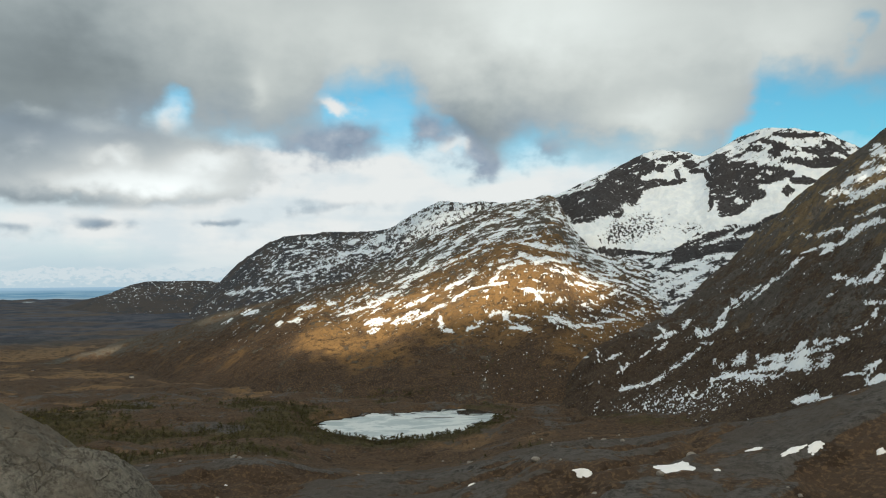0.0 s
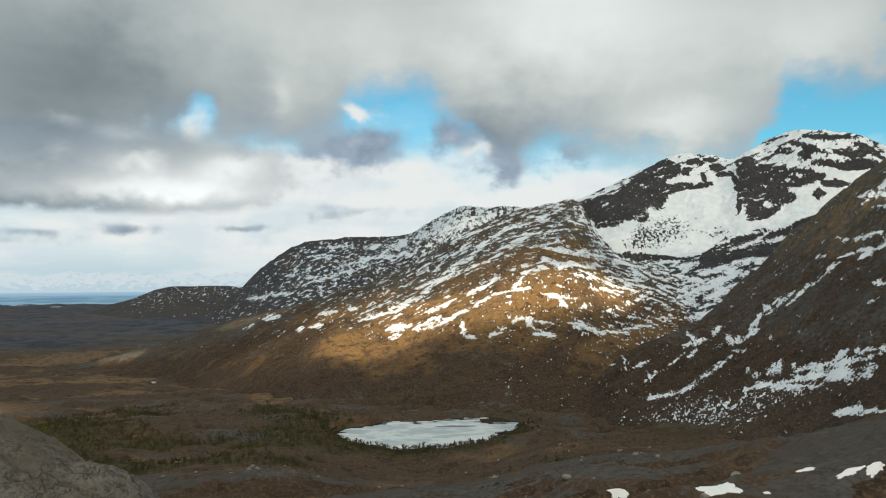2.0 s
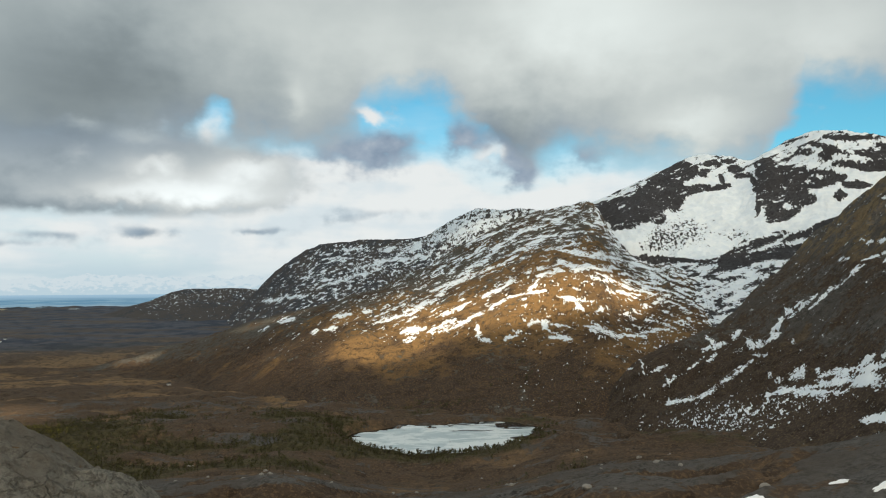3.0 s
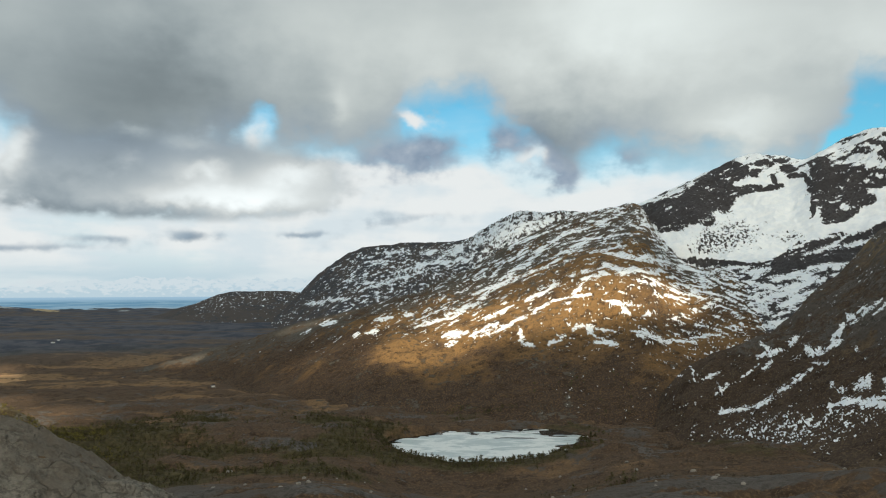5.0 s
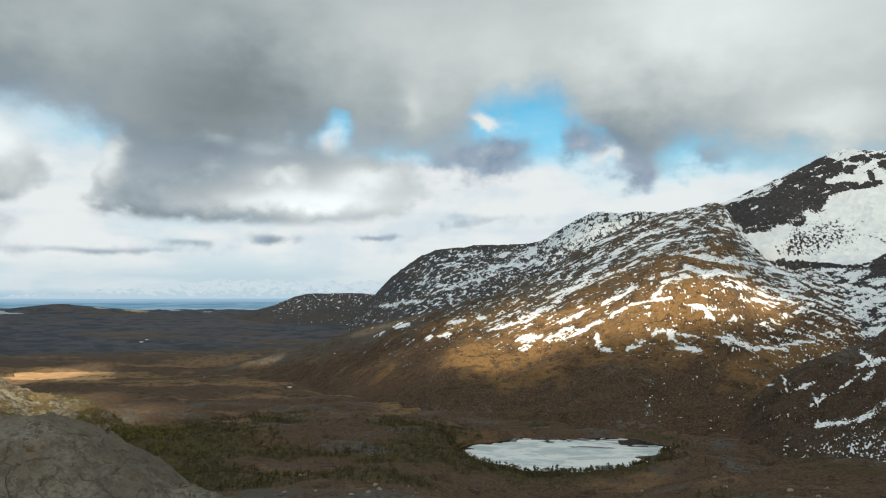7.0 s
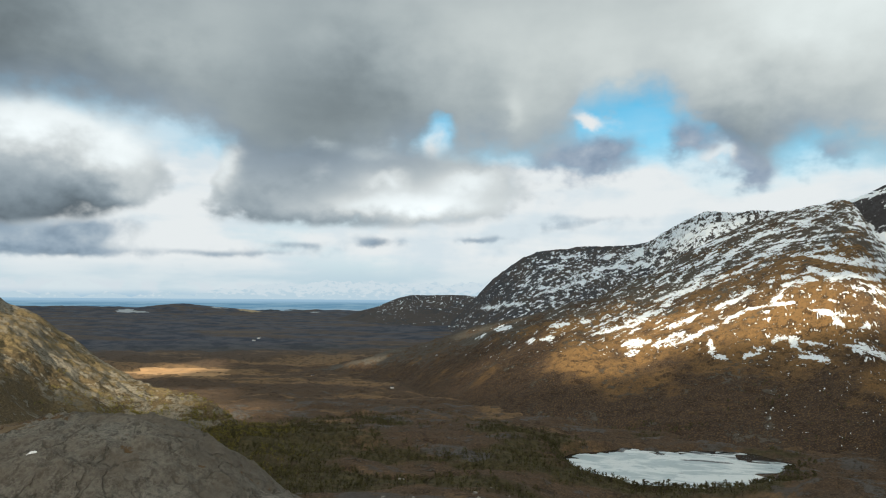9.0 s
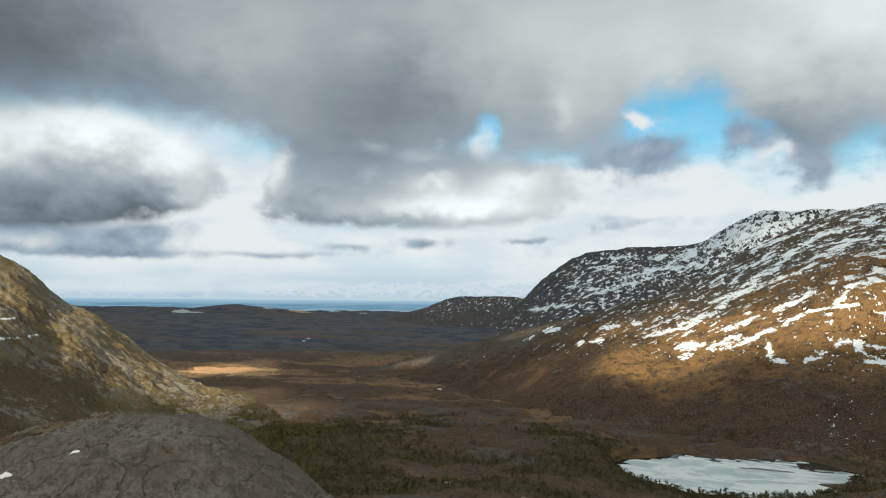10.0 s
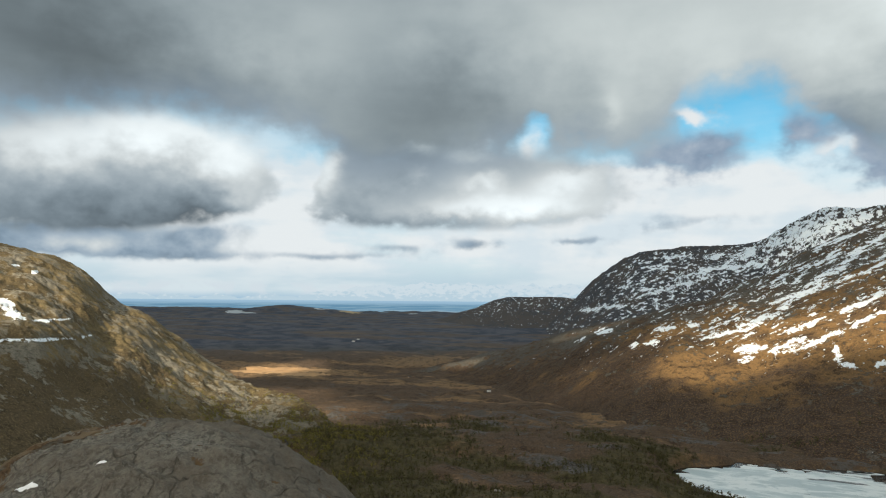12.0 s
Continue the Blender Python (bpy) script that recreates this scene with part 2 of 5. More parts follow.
def shade_cloud():
    across = Vector((math.cos(radians(SUN_AZ)), -math.sin(radians(SUN_AZ)), 0)) * -1
    up = to_sun.cross(across)
    if up.z < 0:
        up = -up
    nx, ny = 120, 60
    X, Y = np.meshgrid(np.linspace(-3600, 2400, nx), np.linspace(-700, 2300, ny))
    Z = 60 * np.sin(X / 170 + Y / 230) * np.cos(Y / 140) + 35 * np.sin(X / 61 - Y / 83)
    me = bpy.data.meshes.new("shade_cloud")
    verts = np.stack([X, Y, Z], -1).reshape(-1, 3)
    i = (np.arange(ny - 1)[:, None] * nx + np.arange(nx - 1)[None, :]).ravel()
    me.from_pydata(verts.tolist(), [], np.stack([i, i + 1, i + 1 + nx, i + nx], -1).tolist())
    me.polygons.foreach_set("use_smooth", np.ones(len(me.polygons), bool))
    mat = bpy.data.materials.new("cloud")
    mat.use_nodes = True
    g = Nodes(mat.node_tree)
    at = g.add("ShaderNodeTexCoord").outputs["Object"]
    n = g.noise(at, 0.006, 5, 0.6)
    n2 = g.noise(at, 0.03, 3, 0.6)
    shift = g.add("ShaderNodeVectorMath", operation="MULTIPLY_ADD")
    comb = g.add("ShaderNodeCombineXYZ")
    g.put(comb.inputs[0], g.m("SUBTRACT", n, 0.5)), g.put(comb.inputs[1], g.m("SUBTRACT", n2, 0.5))
    g.put(shift.inputs[0], comb.outputs[0]), g.put(shift.inputs[2], at)
    shift.inputs[1].default_value = (150, 60, 0)
    clear = 0.0
    for a, e, wa, we, amount in SUN_GAPS:
        v = g.add("ShaderNodeVectorMath", operation="MULTIPLY_ADD")
        g.put(v.inputs[0], shift.outputs[0])
        v.inputs[1].default_value, v.inputs[2].default_value = (1 / wa, 1 / we, 0), (-a / wa, -e / we, 0)
        d = g.add("ShaderNodeVectorMath", operation="DOT_PRODUCT")
        g.put(d.inputs[0], v.outputs[0]), g.put(d.inputs[1], v.outputs[0])
        clear = g.m("MAXIMUM", g.m("MULTIPLY", g.ramp(d.outputs["Value"], 1.7, 0.35), amount), clear)
    veil = g.add("ShaderNodeBsdfTransparent")
    thick = g.add("ShaderNodeMixShader")
    dif, tra = g.add("ShaderNodeBsdfDiffuse"), g.add("ShaderNodeBsdfTranslucent")
    dif.inputs[0].default_value = tra.inputs[0].default_value = (0.8, 0.8, 0.8, 1)
    g.put(thick.inputs[1], dif.outputs[0]), g.put(thick.inputs[2], tra.outputs[0])
    mixed = g.add("ShaderNodeMixShader")
    g.put(mixed.inputs[0], clear), g.put(mixed.inputs[1], thick.outputs[0]), g.put(mixed.inputs[2], veil.outputs[0])
    g.tree.links.new(mixed.outputs[0], g.add("ShaderNodeOutputMaterial").inputs[0])
    me.materials.append(mat)
    ob = new("shade_cloud", me)
    ob.matrix_world = Matrix((( across.x, up.x, to_sun.x, to_sun.x * 2600), (across.y, up.y, to_sun.y, to_sun.y * 2600), (across.z, up.z, to_sun.z, to_sun.z * 2600), (0, 0, 0, 1)))
    return tagged(ob, "unseen cloud sheet added to shade the land, gapped for sun patches", "cloud", kind="structure")


shade_cloud()

# ---- materials ----
def material(name):
    mat = bpy.data.materials.new(name)
    mat.use_nodes = True
    g = Nodes(mat.node_tree)
    out = g.add("ShaderNodeOutputMaterial")
    b = g.add("ShaderNodeBsdfPrincipled")
    g.tree.links.new(b.outputs[0], out.inputs[0])
    where = g.add("ShaderNodeTexCoord").outputs["Object"]
    return mat, g, b, where


def bump(g, b, height, strength, distance):
    n = g.add("ShaderNodeBump")
    n.inputs["Strength"].default_value, n.inputs["Distance"].default_value = strength, distance
    g.put(n.inputs["Height"], height)
    g.tree.links.new(n.outputs[0], b.inputs["Normal"])


def land(name, heath, grass, stone, grain=1.0, relief=6.0, speck=1.0, dark=0.75):
    """Heath, dry grass, bare rock, woods and old snow, mixed by the relief's own fields."""
    mat, g, b, where = material(name)
    big, mid = g.noise(where, 0.012 * grain, 5, 0.6), g.noise(where, 0.06 * grain, 6, 0.68)
    crumbs, fine = g.noise(where, 0.17 * grain, 5, 0.72), g.noise(where, 0.5 * grain, 4, 0.72)
    lean = g.m("ADD", big, g.m("ADD", g.attr("grass"), g.m("MULTIPLY", g.m("SUBTRACT", crumbs, 0.5), 0.5)))
    c = g.mix(g.ramp(lean, 0.42, 0.62), heath, grass)
    c = g.mix(g.ramp(mid, 0.50, 0.60, 0, dark), c, tuple(0.45 * v for v in heath))
    c = g.mix(g.ramp(crumbs, 0.52, 0.60, 0, 0.6 * speck), c, tuple(0.5 * v for v in heath))
    c = g.mix(g.ramp(fine, 0.50, 0.62, 0, 0.55 * speck), c, tuple(1.35 * v for v in grass))
    # near woods stand on olive ground, the far plain is dark conifer with blue distance haze painted in
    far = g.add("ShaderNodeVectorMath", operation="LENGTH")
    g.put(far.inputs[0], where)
    haze_share = g.ramp(far.outputs["Value"], 2250, 3000)
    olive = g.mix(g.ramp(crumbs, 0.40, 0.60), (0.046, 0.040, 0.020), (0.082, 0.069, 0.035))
    hazy_conifer = g.mix(g.ramp(big, 0.40, 0.60), (0.044, 0.052, 0.072), (0.086, 0.091, 0.108))
    wood = g.m("ADD", g.attr("wood"), g.m("MULTIPLY", g.m("SUBTRACT", mid, 0.5), g.m("SUBTRACT", 1.2, g.m("MULTIPLY", haze_share, 1.0))))
    c = g.mix(g.m("MULTIPLY", haze_share, 0.7), c, (0.098, 0.086, 0.079))
    c = g.mix(g.ramp(wood, 0.32, 0.72), c, g.mix(haze_share, olive, hazy_conifer))
    rock = g.m("ADD", g.attr("rock"), g.m("MULTIPLY", g.m("SUBTRACT", mid, 0.5), 1.8))
    rock = g.m("ADD", rock, g.m("MULTIPLY", g.m("SUBTRACT", crumbs, 0.5), 1.0))
    # stone painted darker in the noise's hollows to stand for crevice shade
    rc = g.mix(g.ramp(crumbs, 0.38, 0.60), tuple(0.42 * v for v in stone), stone)
    rc = g.mix(g.ramp(fine, 0.45, 0.62, 0, 0.7), rc, tuple(1.35 * v for v in stone))
    rc = g.mix(g.ramp(big, 0.40, 0.62, 0, 0.8), rc, tuple(0.5 * v + 0.4 * h for v, h in zip(stone, heath)))
    c = g.mix(g.ramp(rock, 0.44, 0.62), c, rc)
    s = g.m("ADD", g.attr("snow"), g.m("MULTIPLY", g.m("SUBTRACT", mid, 0.5), 0.9))
    s = g.m("ADD", s, g.m("MULTIPLY", g.m("SUBTRACT", crumbs, 0.5), 0.95))
    s = g.m("ADD", s, g.m("MULTIPLY", g.m("SUBTRACT", fine, 0.5), 0.5))
    mask = g.ramp(s, 0.49, 0.545)
    c = g.mix(mask, c, g.mix(g.ramp(mid, 0.35, 0.65), (0.67, 0.74, 0.81), (0.78, 0.83, 0.87)))
    g.put(b.inputs["Base Color"], c)
    b.inputs["Roughness"].default_value = 0.95
    b.inputs["Specular IOR Level"].default_value = 0.12
    h = g.m("ADD", g.m("MULTIPLY", mid, 1.0), g.m("MULTIPLY", crumbs, 0.5))
    h = g.m("MULTIPLY", g.m("ADD", h, g.m("MULTIPLY", fine, 0.15)), g.m("SUBTRACT", 1.0, g.m("MULTIPLY", mask, 0.7)))
    bump(g, b, g.m("ADD", h, g.m("MULTIPLY", mask, 0.6)), 1.0, relief / grain)
    return mat


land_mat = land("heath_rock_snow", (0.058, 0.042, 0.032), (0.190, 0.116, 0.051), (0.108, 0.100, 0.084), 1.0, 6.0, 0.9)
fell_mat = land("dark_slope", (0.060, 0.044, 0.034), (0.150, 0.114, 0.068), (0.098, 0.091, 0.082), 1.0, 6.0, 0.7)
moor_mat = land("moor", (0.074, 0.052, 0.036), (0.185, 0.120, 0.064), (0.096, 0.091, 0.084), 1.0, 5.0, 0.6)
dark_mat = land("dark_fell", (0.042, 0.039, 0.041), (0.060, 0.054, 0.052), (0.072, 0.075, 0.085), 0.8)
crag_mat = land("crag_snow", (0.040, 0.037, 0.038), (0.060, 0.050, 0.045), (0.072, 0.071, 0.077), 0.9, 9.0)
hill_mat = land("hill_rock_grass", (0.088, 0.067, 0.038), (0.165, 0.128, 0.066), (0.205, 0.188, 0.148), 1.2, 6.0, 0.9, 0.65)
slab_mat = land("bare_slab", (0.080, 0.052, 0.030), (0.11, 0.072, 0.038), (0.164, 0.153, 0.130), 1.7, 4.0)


def joints(mat, size, dark):
    """Adds cracks along the joints of bare rock to a land material."""
    g = Nodes(mat.node_tree, False)
    b = next(n for n in g.tree.nodes if n.type == "BSDF_PRINCIPLED")
    where = g.add("ShaderNodeTexCoord").outputs["Object"]
    wob = g.add("ShaderNodeVectorMath", operation="MULTIPLY_ADD")
    nz = g.add("ShaderNodeTexNoise")
    g.put(nz.inputs["Vector"], where)
    nz.inputs["Scale"].default_value, nz.inputs["Detail"].default_value = 0.08, 5
    g.put(wob.inputs[0], nz.outputs["Color"]), g.put(wob.inputs[2], where)
    wob.inputs[1].default_value = (16, 16, 9)
    v = g.add("ShaderNodeTexVoronoi")
    v.feature = "DISTANCE_TO_EDGE"
    g.put(v.inputs["Vector"], g.stretch(wob.outputs[0], 1.0, 0.45, 0.7, 32))
    v.inputs["Scale"].default_value = 1 / size
    gate = g.ramp(g.noise(where, 0.05, 3, 0.6), 0.38, 0.54, 0, 0.85)
    crack = g.m("MULTIPLY", g.ramp(v.outputs["Distance"], 0.033, 0.0), gate)
    old = b.inputs["Base Color"].links[0].from_socket
    g.put(b.inputs["Base Color"], g.mix(crack, old, dark))
    bn = g.add("ShaderNodeBump")
    bn.invert = True
    bn.inputs["Strength"].default_value, bn.inputs["Distance"].default_value = 0.8, 0.8
    g.put(bn.inputs["Height"], crack)
    g.put(bn.inputs["Normal"], b.inputs["Normal"].links[0].from_socket)
    g.put(b.inputs["Normal"], bn.outputs[0])


joints(slab_mat, 9.0, (0.095, 0.087, 0.070))


def plain(name, low, high, scale, rough=0.9):
    """A simple material mottled between two colours, different on each loose piece."""
    mat, g, b, where = material(name)
    island = g.add("ShaderNodeNewGeometry").outputs["Random Per Island"]
    f = g.m("ADD", g.m("MULTIPLY", g.noise(where, scale, 3, 0.6), 0.6), g.m("MULTIPLY", island, 0.4))
    g.put(b.inputs["Base Color"], g.mix(g.ramp(f, 0.25, 0.75, 0, 1), low, high))
    b.inputs["Roughness"].default_value = rough
    b.inputs["Specular IOR Level"].default_value = 0.2
    return mat


needle_mat = plain("pine_needles", (0.046, 0.045, 0.019), (0.096, 0.087, 0.037), 0.4)
twig_mat = plain("bare_birch_twigs", (0.042, 0.033, 0.024), (0.090, 0.068, 0.050), 0.4)
olive_mat = plain("olive_scrub", (0.085, 0.078, 0.016), (0.21, 0.18, 0.045), 0.4)
bark_mat = plain("bark", (0.05, 0.04, 0.03), (0.16, 0.13, 0.11), 1.5)
old_snow_mat = plain("old_snow", (0.70, 0.73, 0.76), (0.86, 0.87, 0.88), 0.3, 0.8)
boulder_mat = plain("boulder_stone", (0.10, 0.095, 0.085), (0.24, 0.225, 0.20), 0.6)
wall_mat = plain("white_boards", (0.66, 0.65, 0.62), (0.8, 0.79, 0.76), 1.0)
roof_mat = plain("dark_roof", (0.05, 0.045, 0.045), (0.09, 0.08, 0.08), 1.0)

# ---- relief ----
SPOKES = np.exp(2j * math.pi * np.random.default_rng(7).random(4096)).astype(np.complex64)
MIXED = np.random.default_rng(8).permutation(4096).astype(np.int32)


def gnoise(x, y, seed):
    """Smooth gradient noise, about -1 to 1."""
    ix, iy = np.floor(x), np.floor(y)
    fx, fy = (x - ix).astype(np.float32), (y - iy).astype(np.float32)
    ix, iy = ix.astype(np.int32), iy.astype(np.int32)
    ux, uy = fx * fx * fx * (fx * (fx * 6 - 15) + 10), fy * fy * fy * (fy * (fy * 6 - 15) + 10)
    c0, c1 = MIXED[(ix + seed * 131) & 4095], MIXED[(ix + 1 + seed * 131) & 4095]

    def corner(c, dy, dx):
        s = SPOKES[MIXED[(c + iy + dy) & 4095]]
        return s.real * (fx - dx) + s.imag * (fy - dy)

    low = corner(c0, 0, 0) * (1 - ux) + corner(c1, 0, 1) * ux
    high = corner(c0, 1, 0) * (1 - ux) + corner(c1, 1, 1) * ux
    return 1.5 * (low * (1 - uy) + high * uy)


def fbm(x, y, size, octaves=5, seed=1, gain=0.5, ridged=False):
    total, amp, s = np.zeros_like(x), 1.0, 1.0 / size
    for k in range(octaves):
        n = gnoise(x * s + 17.3 * k, y * s - 9.1 * k, seed + k)
        total += amp * (1 - 2 * np.abs(n) if ridged else n)
        amp, s = amp * gain, s * 2.03
    return total


def curve(v, points):
    """A smooth curve through a few (v, value) points."""
    p = np.array(points, float)
    x, y = p[:, 0], p[:, 1]
    d = np.gradient(y, x)
    v = np.clip(v, x[0], x[-1])
    k = np.clip(np.searchsorted(x, v) - 1, 0, len(x) - 2)
    h = x[k + 1] - x[k]
    t = (v - x[k]) / h
    return (1 + 2 * t) * (1 - t) ** 2 * y[k] + t * (1 - t) ** 2 * h * d[k] + t * t * (3 - 2 * t) * y[k + 1] + t * t * (t - 1) * h * d[k + 1]


def smooth(a, b, v):
    t = np.clip((v - a) / (b - a), 0, 1)
    return t * t * (3 - 2 * t)


def lobe(az, r, a, b, wa, wb, lean=0.0):
    """A soft oval on the plan, round bearing a and distance b."""
    u, v = az - a, r - b
    v = v - lean * u
    return np.exp(-((u / wa) ** 2) - (v / wb) ** 2)


def sheet(name, az0, az1, n_az, radii, relief, mat, label, category, kind="", buried=True):
    """A relief over a fan of bearings (degrees) and distances (metres) as one mesh; relief(az, r, x, y) gives heights, snow and rock."""
    az = np.linspace(az0, az1, n_az)
    A, R = np.meshgrid(az, np.asarray(radii, float))
    X, Y = R * np.sin(np.radians(A)), R * np.cos(np.radians(A))
    Z, snow, rock, *more = relief(A, R, X, Y)
    wood = more[0] if more else np.zeros_like(Z)
    grass = more[1] if len(more) > 1 else np.zeros_like(Z)
    nr, na = A.shape
    me = bpy.data.meshes.new(name)
    co = np.stack([X, Y, Z], -1).reshape(-1, 3).astype(np.float32)
    i = np.arange(nr - 1)[:, None] * na + np.arange(na - 1)[None, :]
    quads = np.stack([i, i + 1, i + 1 + na, i + na], -1).reshape(-1, 4)[:, ::-1]
    if buried:  # leave out what lies deep under the ground sheet
        deep = (Z < ground_height(A, R, X, Y) - 7).ravel()
        quads = quads[~deep[quads].all(1)]
        used = np.unique(quads)
        index = np.zeros(len(co), int)
        index[used] = np.arange(len(used))
        quads, co = index[quads], co[used]
        snow, rock, wood, grass = (np.broadcast_to(f, Z.shape).ravel()[used] for f in (snow, rock, wood, grass))
    me.vertices.add(len(co))
    me.vertices.foreach_set("co", co.ravel())
    me.loops.add(quads.size)
    me.loops.foreach_set("vertex_index", quads.ravel().astype(np.int32))
    me.polygons.add(len(quads))
    me.polygons.foreach_set("loop_start", np.arange(0, quads.size, 4, dtype=np.int32))
    me.update(calc_edges=True)
    me.polygons.foreach_set("use_smooth", np.ones(len(quads), bool))
    for key, val in (("snow", snow), ("rock", rock), ("wood", wood), ("grass", grass)):
        me.attributes.new(key, "FLOAT", "POINT").data.foreach_set("value", np.asarray(val, np.float32).ravel())
    me.materials.append(mat)
    ob = new(name, me)
    return tagged(ob, label, category, kind=kind)


def spaced_log(r0, r1, n):
    return r0 * (r1 / r0) ** np.linspace(0, 1, n)


def spaced(r0, r1, n, power=1.0):
    return r0 + (r1 - r0) * np.linspace(0, 1, n) ** power


# heights of the ground sheet: a rocky bench under the eye, its fall to the valley floor, the far plain
BENCH_RIGHT = [(0, 84), (200, 82), (250, 81), (290, 80), (320, 77), (360, 71), (450, 54), (542, 37), (620, 29), (700, 22), (800, 2), (900, -6), (1100, -10)]
BENCH_MID = [(0, 76), (200, 70), (290, 65), (355, 58), (420, 42), (500, 20), (600, 3), (700, -1), (900, -3), (1100, -9)]
BENCH_LEFT = [(0, 95), (200, 76), (330, 60), (440, 47), (540, 31), (624, 18), (735, 8), (800, 16), (880, 14), (1000, -2), (1234, -16)]
FLOOR = [(900, -4), (1100, -9), (1300, -20), (1700, -36), (2000, -42), (2300, -47)]


def far_reach(r):
    """The plain runs out 19 km to the coast; its far part is folded into the last 2.6 km."""
    return np.where(r > 2300, 2300 * np.exp(np.clip(r - 2300, 0, 2600) * 0.000817), r)


def slab_steps(x, y):
    """The rounded rock slabs of the bench, long across the slope."""
    c, s = math.cos(radians(24)), math.sin(radians(24))
    u, v = x * c + y * s, -x * s + y * c
    return 0.6 * fbm(u / 2.6, v, 34, 4, 11, ridged=True) + 0.9 * fbm(u / 2.2, v, 60, 4, 13)


def valley_ridges(x, y):
    """Low rocky ridges across the valley floor."""
    return smooth(0.35, 1.0, fbm(x / 2.4, y, 95, 4, 27, ridged=True))


def ground_height(az, r, x, y):
    k = smooth(-2, 12, az)
    left = smooth(-6, -16, az)
    near = curve(r, BENCH_MID) * (1 - k) + curve(r, BENCH_RIGHT) * k
    near = near * (1 - left) + curve(r, BENCH_LEFT) * left
    near = near + 0.35 * np.clip(az - 20, 0, 40) * smooth(900, 300, r) + 12 * smooth(-36, -46, az) * smooth(800, 400, r)
    near = near + curve(az, [(4, 0), (13, 1), (20, 8), (26, 19), (32, 35), (46, 60)]) * smooth(230, 390, r) * smooth(660, 450, r)
    f = smooth(880, 1100, r)
    z = near * (1 - f) + np.where(r > 2300, 155 - 202 * r / far_reach(r), curve(r, FLOOR)) * f
    bench = smooth(640, 420, r)
    step = slab_steps(x, y)
    z = z + bench * (3.0 * fbm(x, y, 80, 5, 3) + 4.4 * smooth(-0.5, 0.9, step) * 2 - 3.9 + 0.5 * fbm(x, y, 9, 3, 15))
    hum = fbm(x, y * 0.8, 120, 5, 21) + 0.5 * fbm(x / 2.2, y, 45, 4, 23, ridged=True)
    z = z + (1 - bench) * smooth(500, 700, r) * (6.0 - 3.0 * smooth(2300, 3500, r)) * hum
    z = z + 5.0 * valley_ridges(x, y) * smooth(560, 700, r) * smooth(1500, 1200, r)
    z = z + smooth(4300, 4800, r) * (22 * smooth(-33, -40, az) + 9 * fbm(x, y, 500, 4, 25)) + 28 * lobe(az, r, -40.6, 4700, 2.4, 140) + 14 * lobe(az, r, -37, 4600, 3, 120)
    d = lake_reach(x, y)
    return z * (1 - d) + d * np.minimum(z, -3.0)


LAKE_MID, LAKE_RIM = (-42.0, 800.0), [(-180, 105), (-156, 98), (-143, 104), (-131, 105), (-117, 89), (-96, 82), (-82, 78), (-61, 79), (-47, 94), (-37, 97), (-22, 96), (-6, 86), (8, 94), (21, 114), (40, 117), (53, 117), (71, 95), (86, 79), (111, 73), (124, 92), (134, 86), (152, 90), (166, 101), (180, 105)]


def lake_reach(x, y):
    a = np.degrees(np.arctan2(y - LAKE_MID[1], x - LAKE_MID[0]))
    return smooth(1.14, 1.02, np.hypot(x - LAKE_MID[0], y - LAKE_MID[1]) / curve(a, LAKE_RIM))


def wood_field(x, y):
    """Where the birch and pine woods stand: over one half is wood."""
    r, az = np.hypot(x, y), np.degrees(np.arctan2(x, y))
    f = 0.24 + 0.75 * fbm(x / 1.5, y, 110, 4, 37)
    f = f + 0.35 * lobe(az, r, -24, 640, 9, 110) + 0.55 * lobe(az, r, -32, 620, 6, 130) + 0.35 * lobe(az, r, -2, 690, 9, 32) + 0.3 * lobe(az, r, -14, 840, 4, 160) + 0.4 * lobe(az, r, -31, 760, 4, 100) + 0.35 * lobe(az, r, -14.5, 715, 3, 60) + 0.3 * lobe(az, r, -22, 720, 3, 60)
    return f * smooth(430, 560, r) * smooth(1250, 950, r)


def ground_relief(az, r, x, y):
    z = ground_height(az, r, x, y)
    bench = smooth(640, 420, r)
    rock = 0.16 + 0.34 * fbm(x, y, 60, 4, 31) + bench * (1.0 * smooth(0.30, 0.62, slab_steps(x, y)) - 0.36 + 0.25 * fbm(x, y, 14, 3, 33)) - 0.4 * smooth(0.4, 0.6, wood_field(x, y)) + 0.26 * valley_ridges(x, y) * smooth(560, 700, r) * smooth(1500, 1200, r) - 0.3 * smooth(1500, 2500, r) + 0.5 * lobe(az, r, -17, 712, 1.6, 24) + 0.4 * lobe(az, r, -28, 860, 3, 30) + 0.35 * lobe(az, r, -24, 1010, 4, 22) + 0.4 * lobe(az, r, -26, 520, 4, 60)
    d = far_reach(r)
    tx, ty = x * d / r, y * d / r
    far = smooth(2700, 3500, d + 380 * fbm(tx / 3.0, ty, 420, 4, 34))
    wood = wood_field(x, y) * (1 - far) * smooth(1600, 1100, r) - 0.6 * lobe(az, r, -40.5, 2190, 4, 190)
    # the far plain counts as wood, so it takes the painted haze colour
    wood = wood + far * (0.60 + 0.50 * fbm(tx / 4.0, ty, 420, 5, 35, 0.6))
    clear = 0.5 * fbm(tx / 4.0, ty, 170, 5, 39, 0.6) * smooth(900, 1300, r)
    # grass raised round bearing -40 so its colour brightens the sun patch there
    tone = -0.10 - 0.05 * bench - 0.03 * smooth(-20, -30, az) * smooth(800, 1000, r) + clear + 0.7 * lobe(az, r, -40.5, 2190, 4, 190) + 0.25 * lobe(az, r, -27, 2450, 5, 150) + 0.12 * lobe(az, r, -32, 900, 6, 120)
    return z, np.zeros_like(z) - 0.8, rock, wood, tone


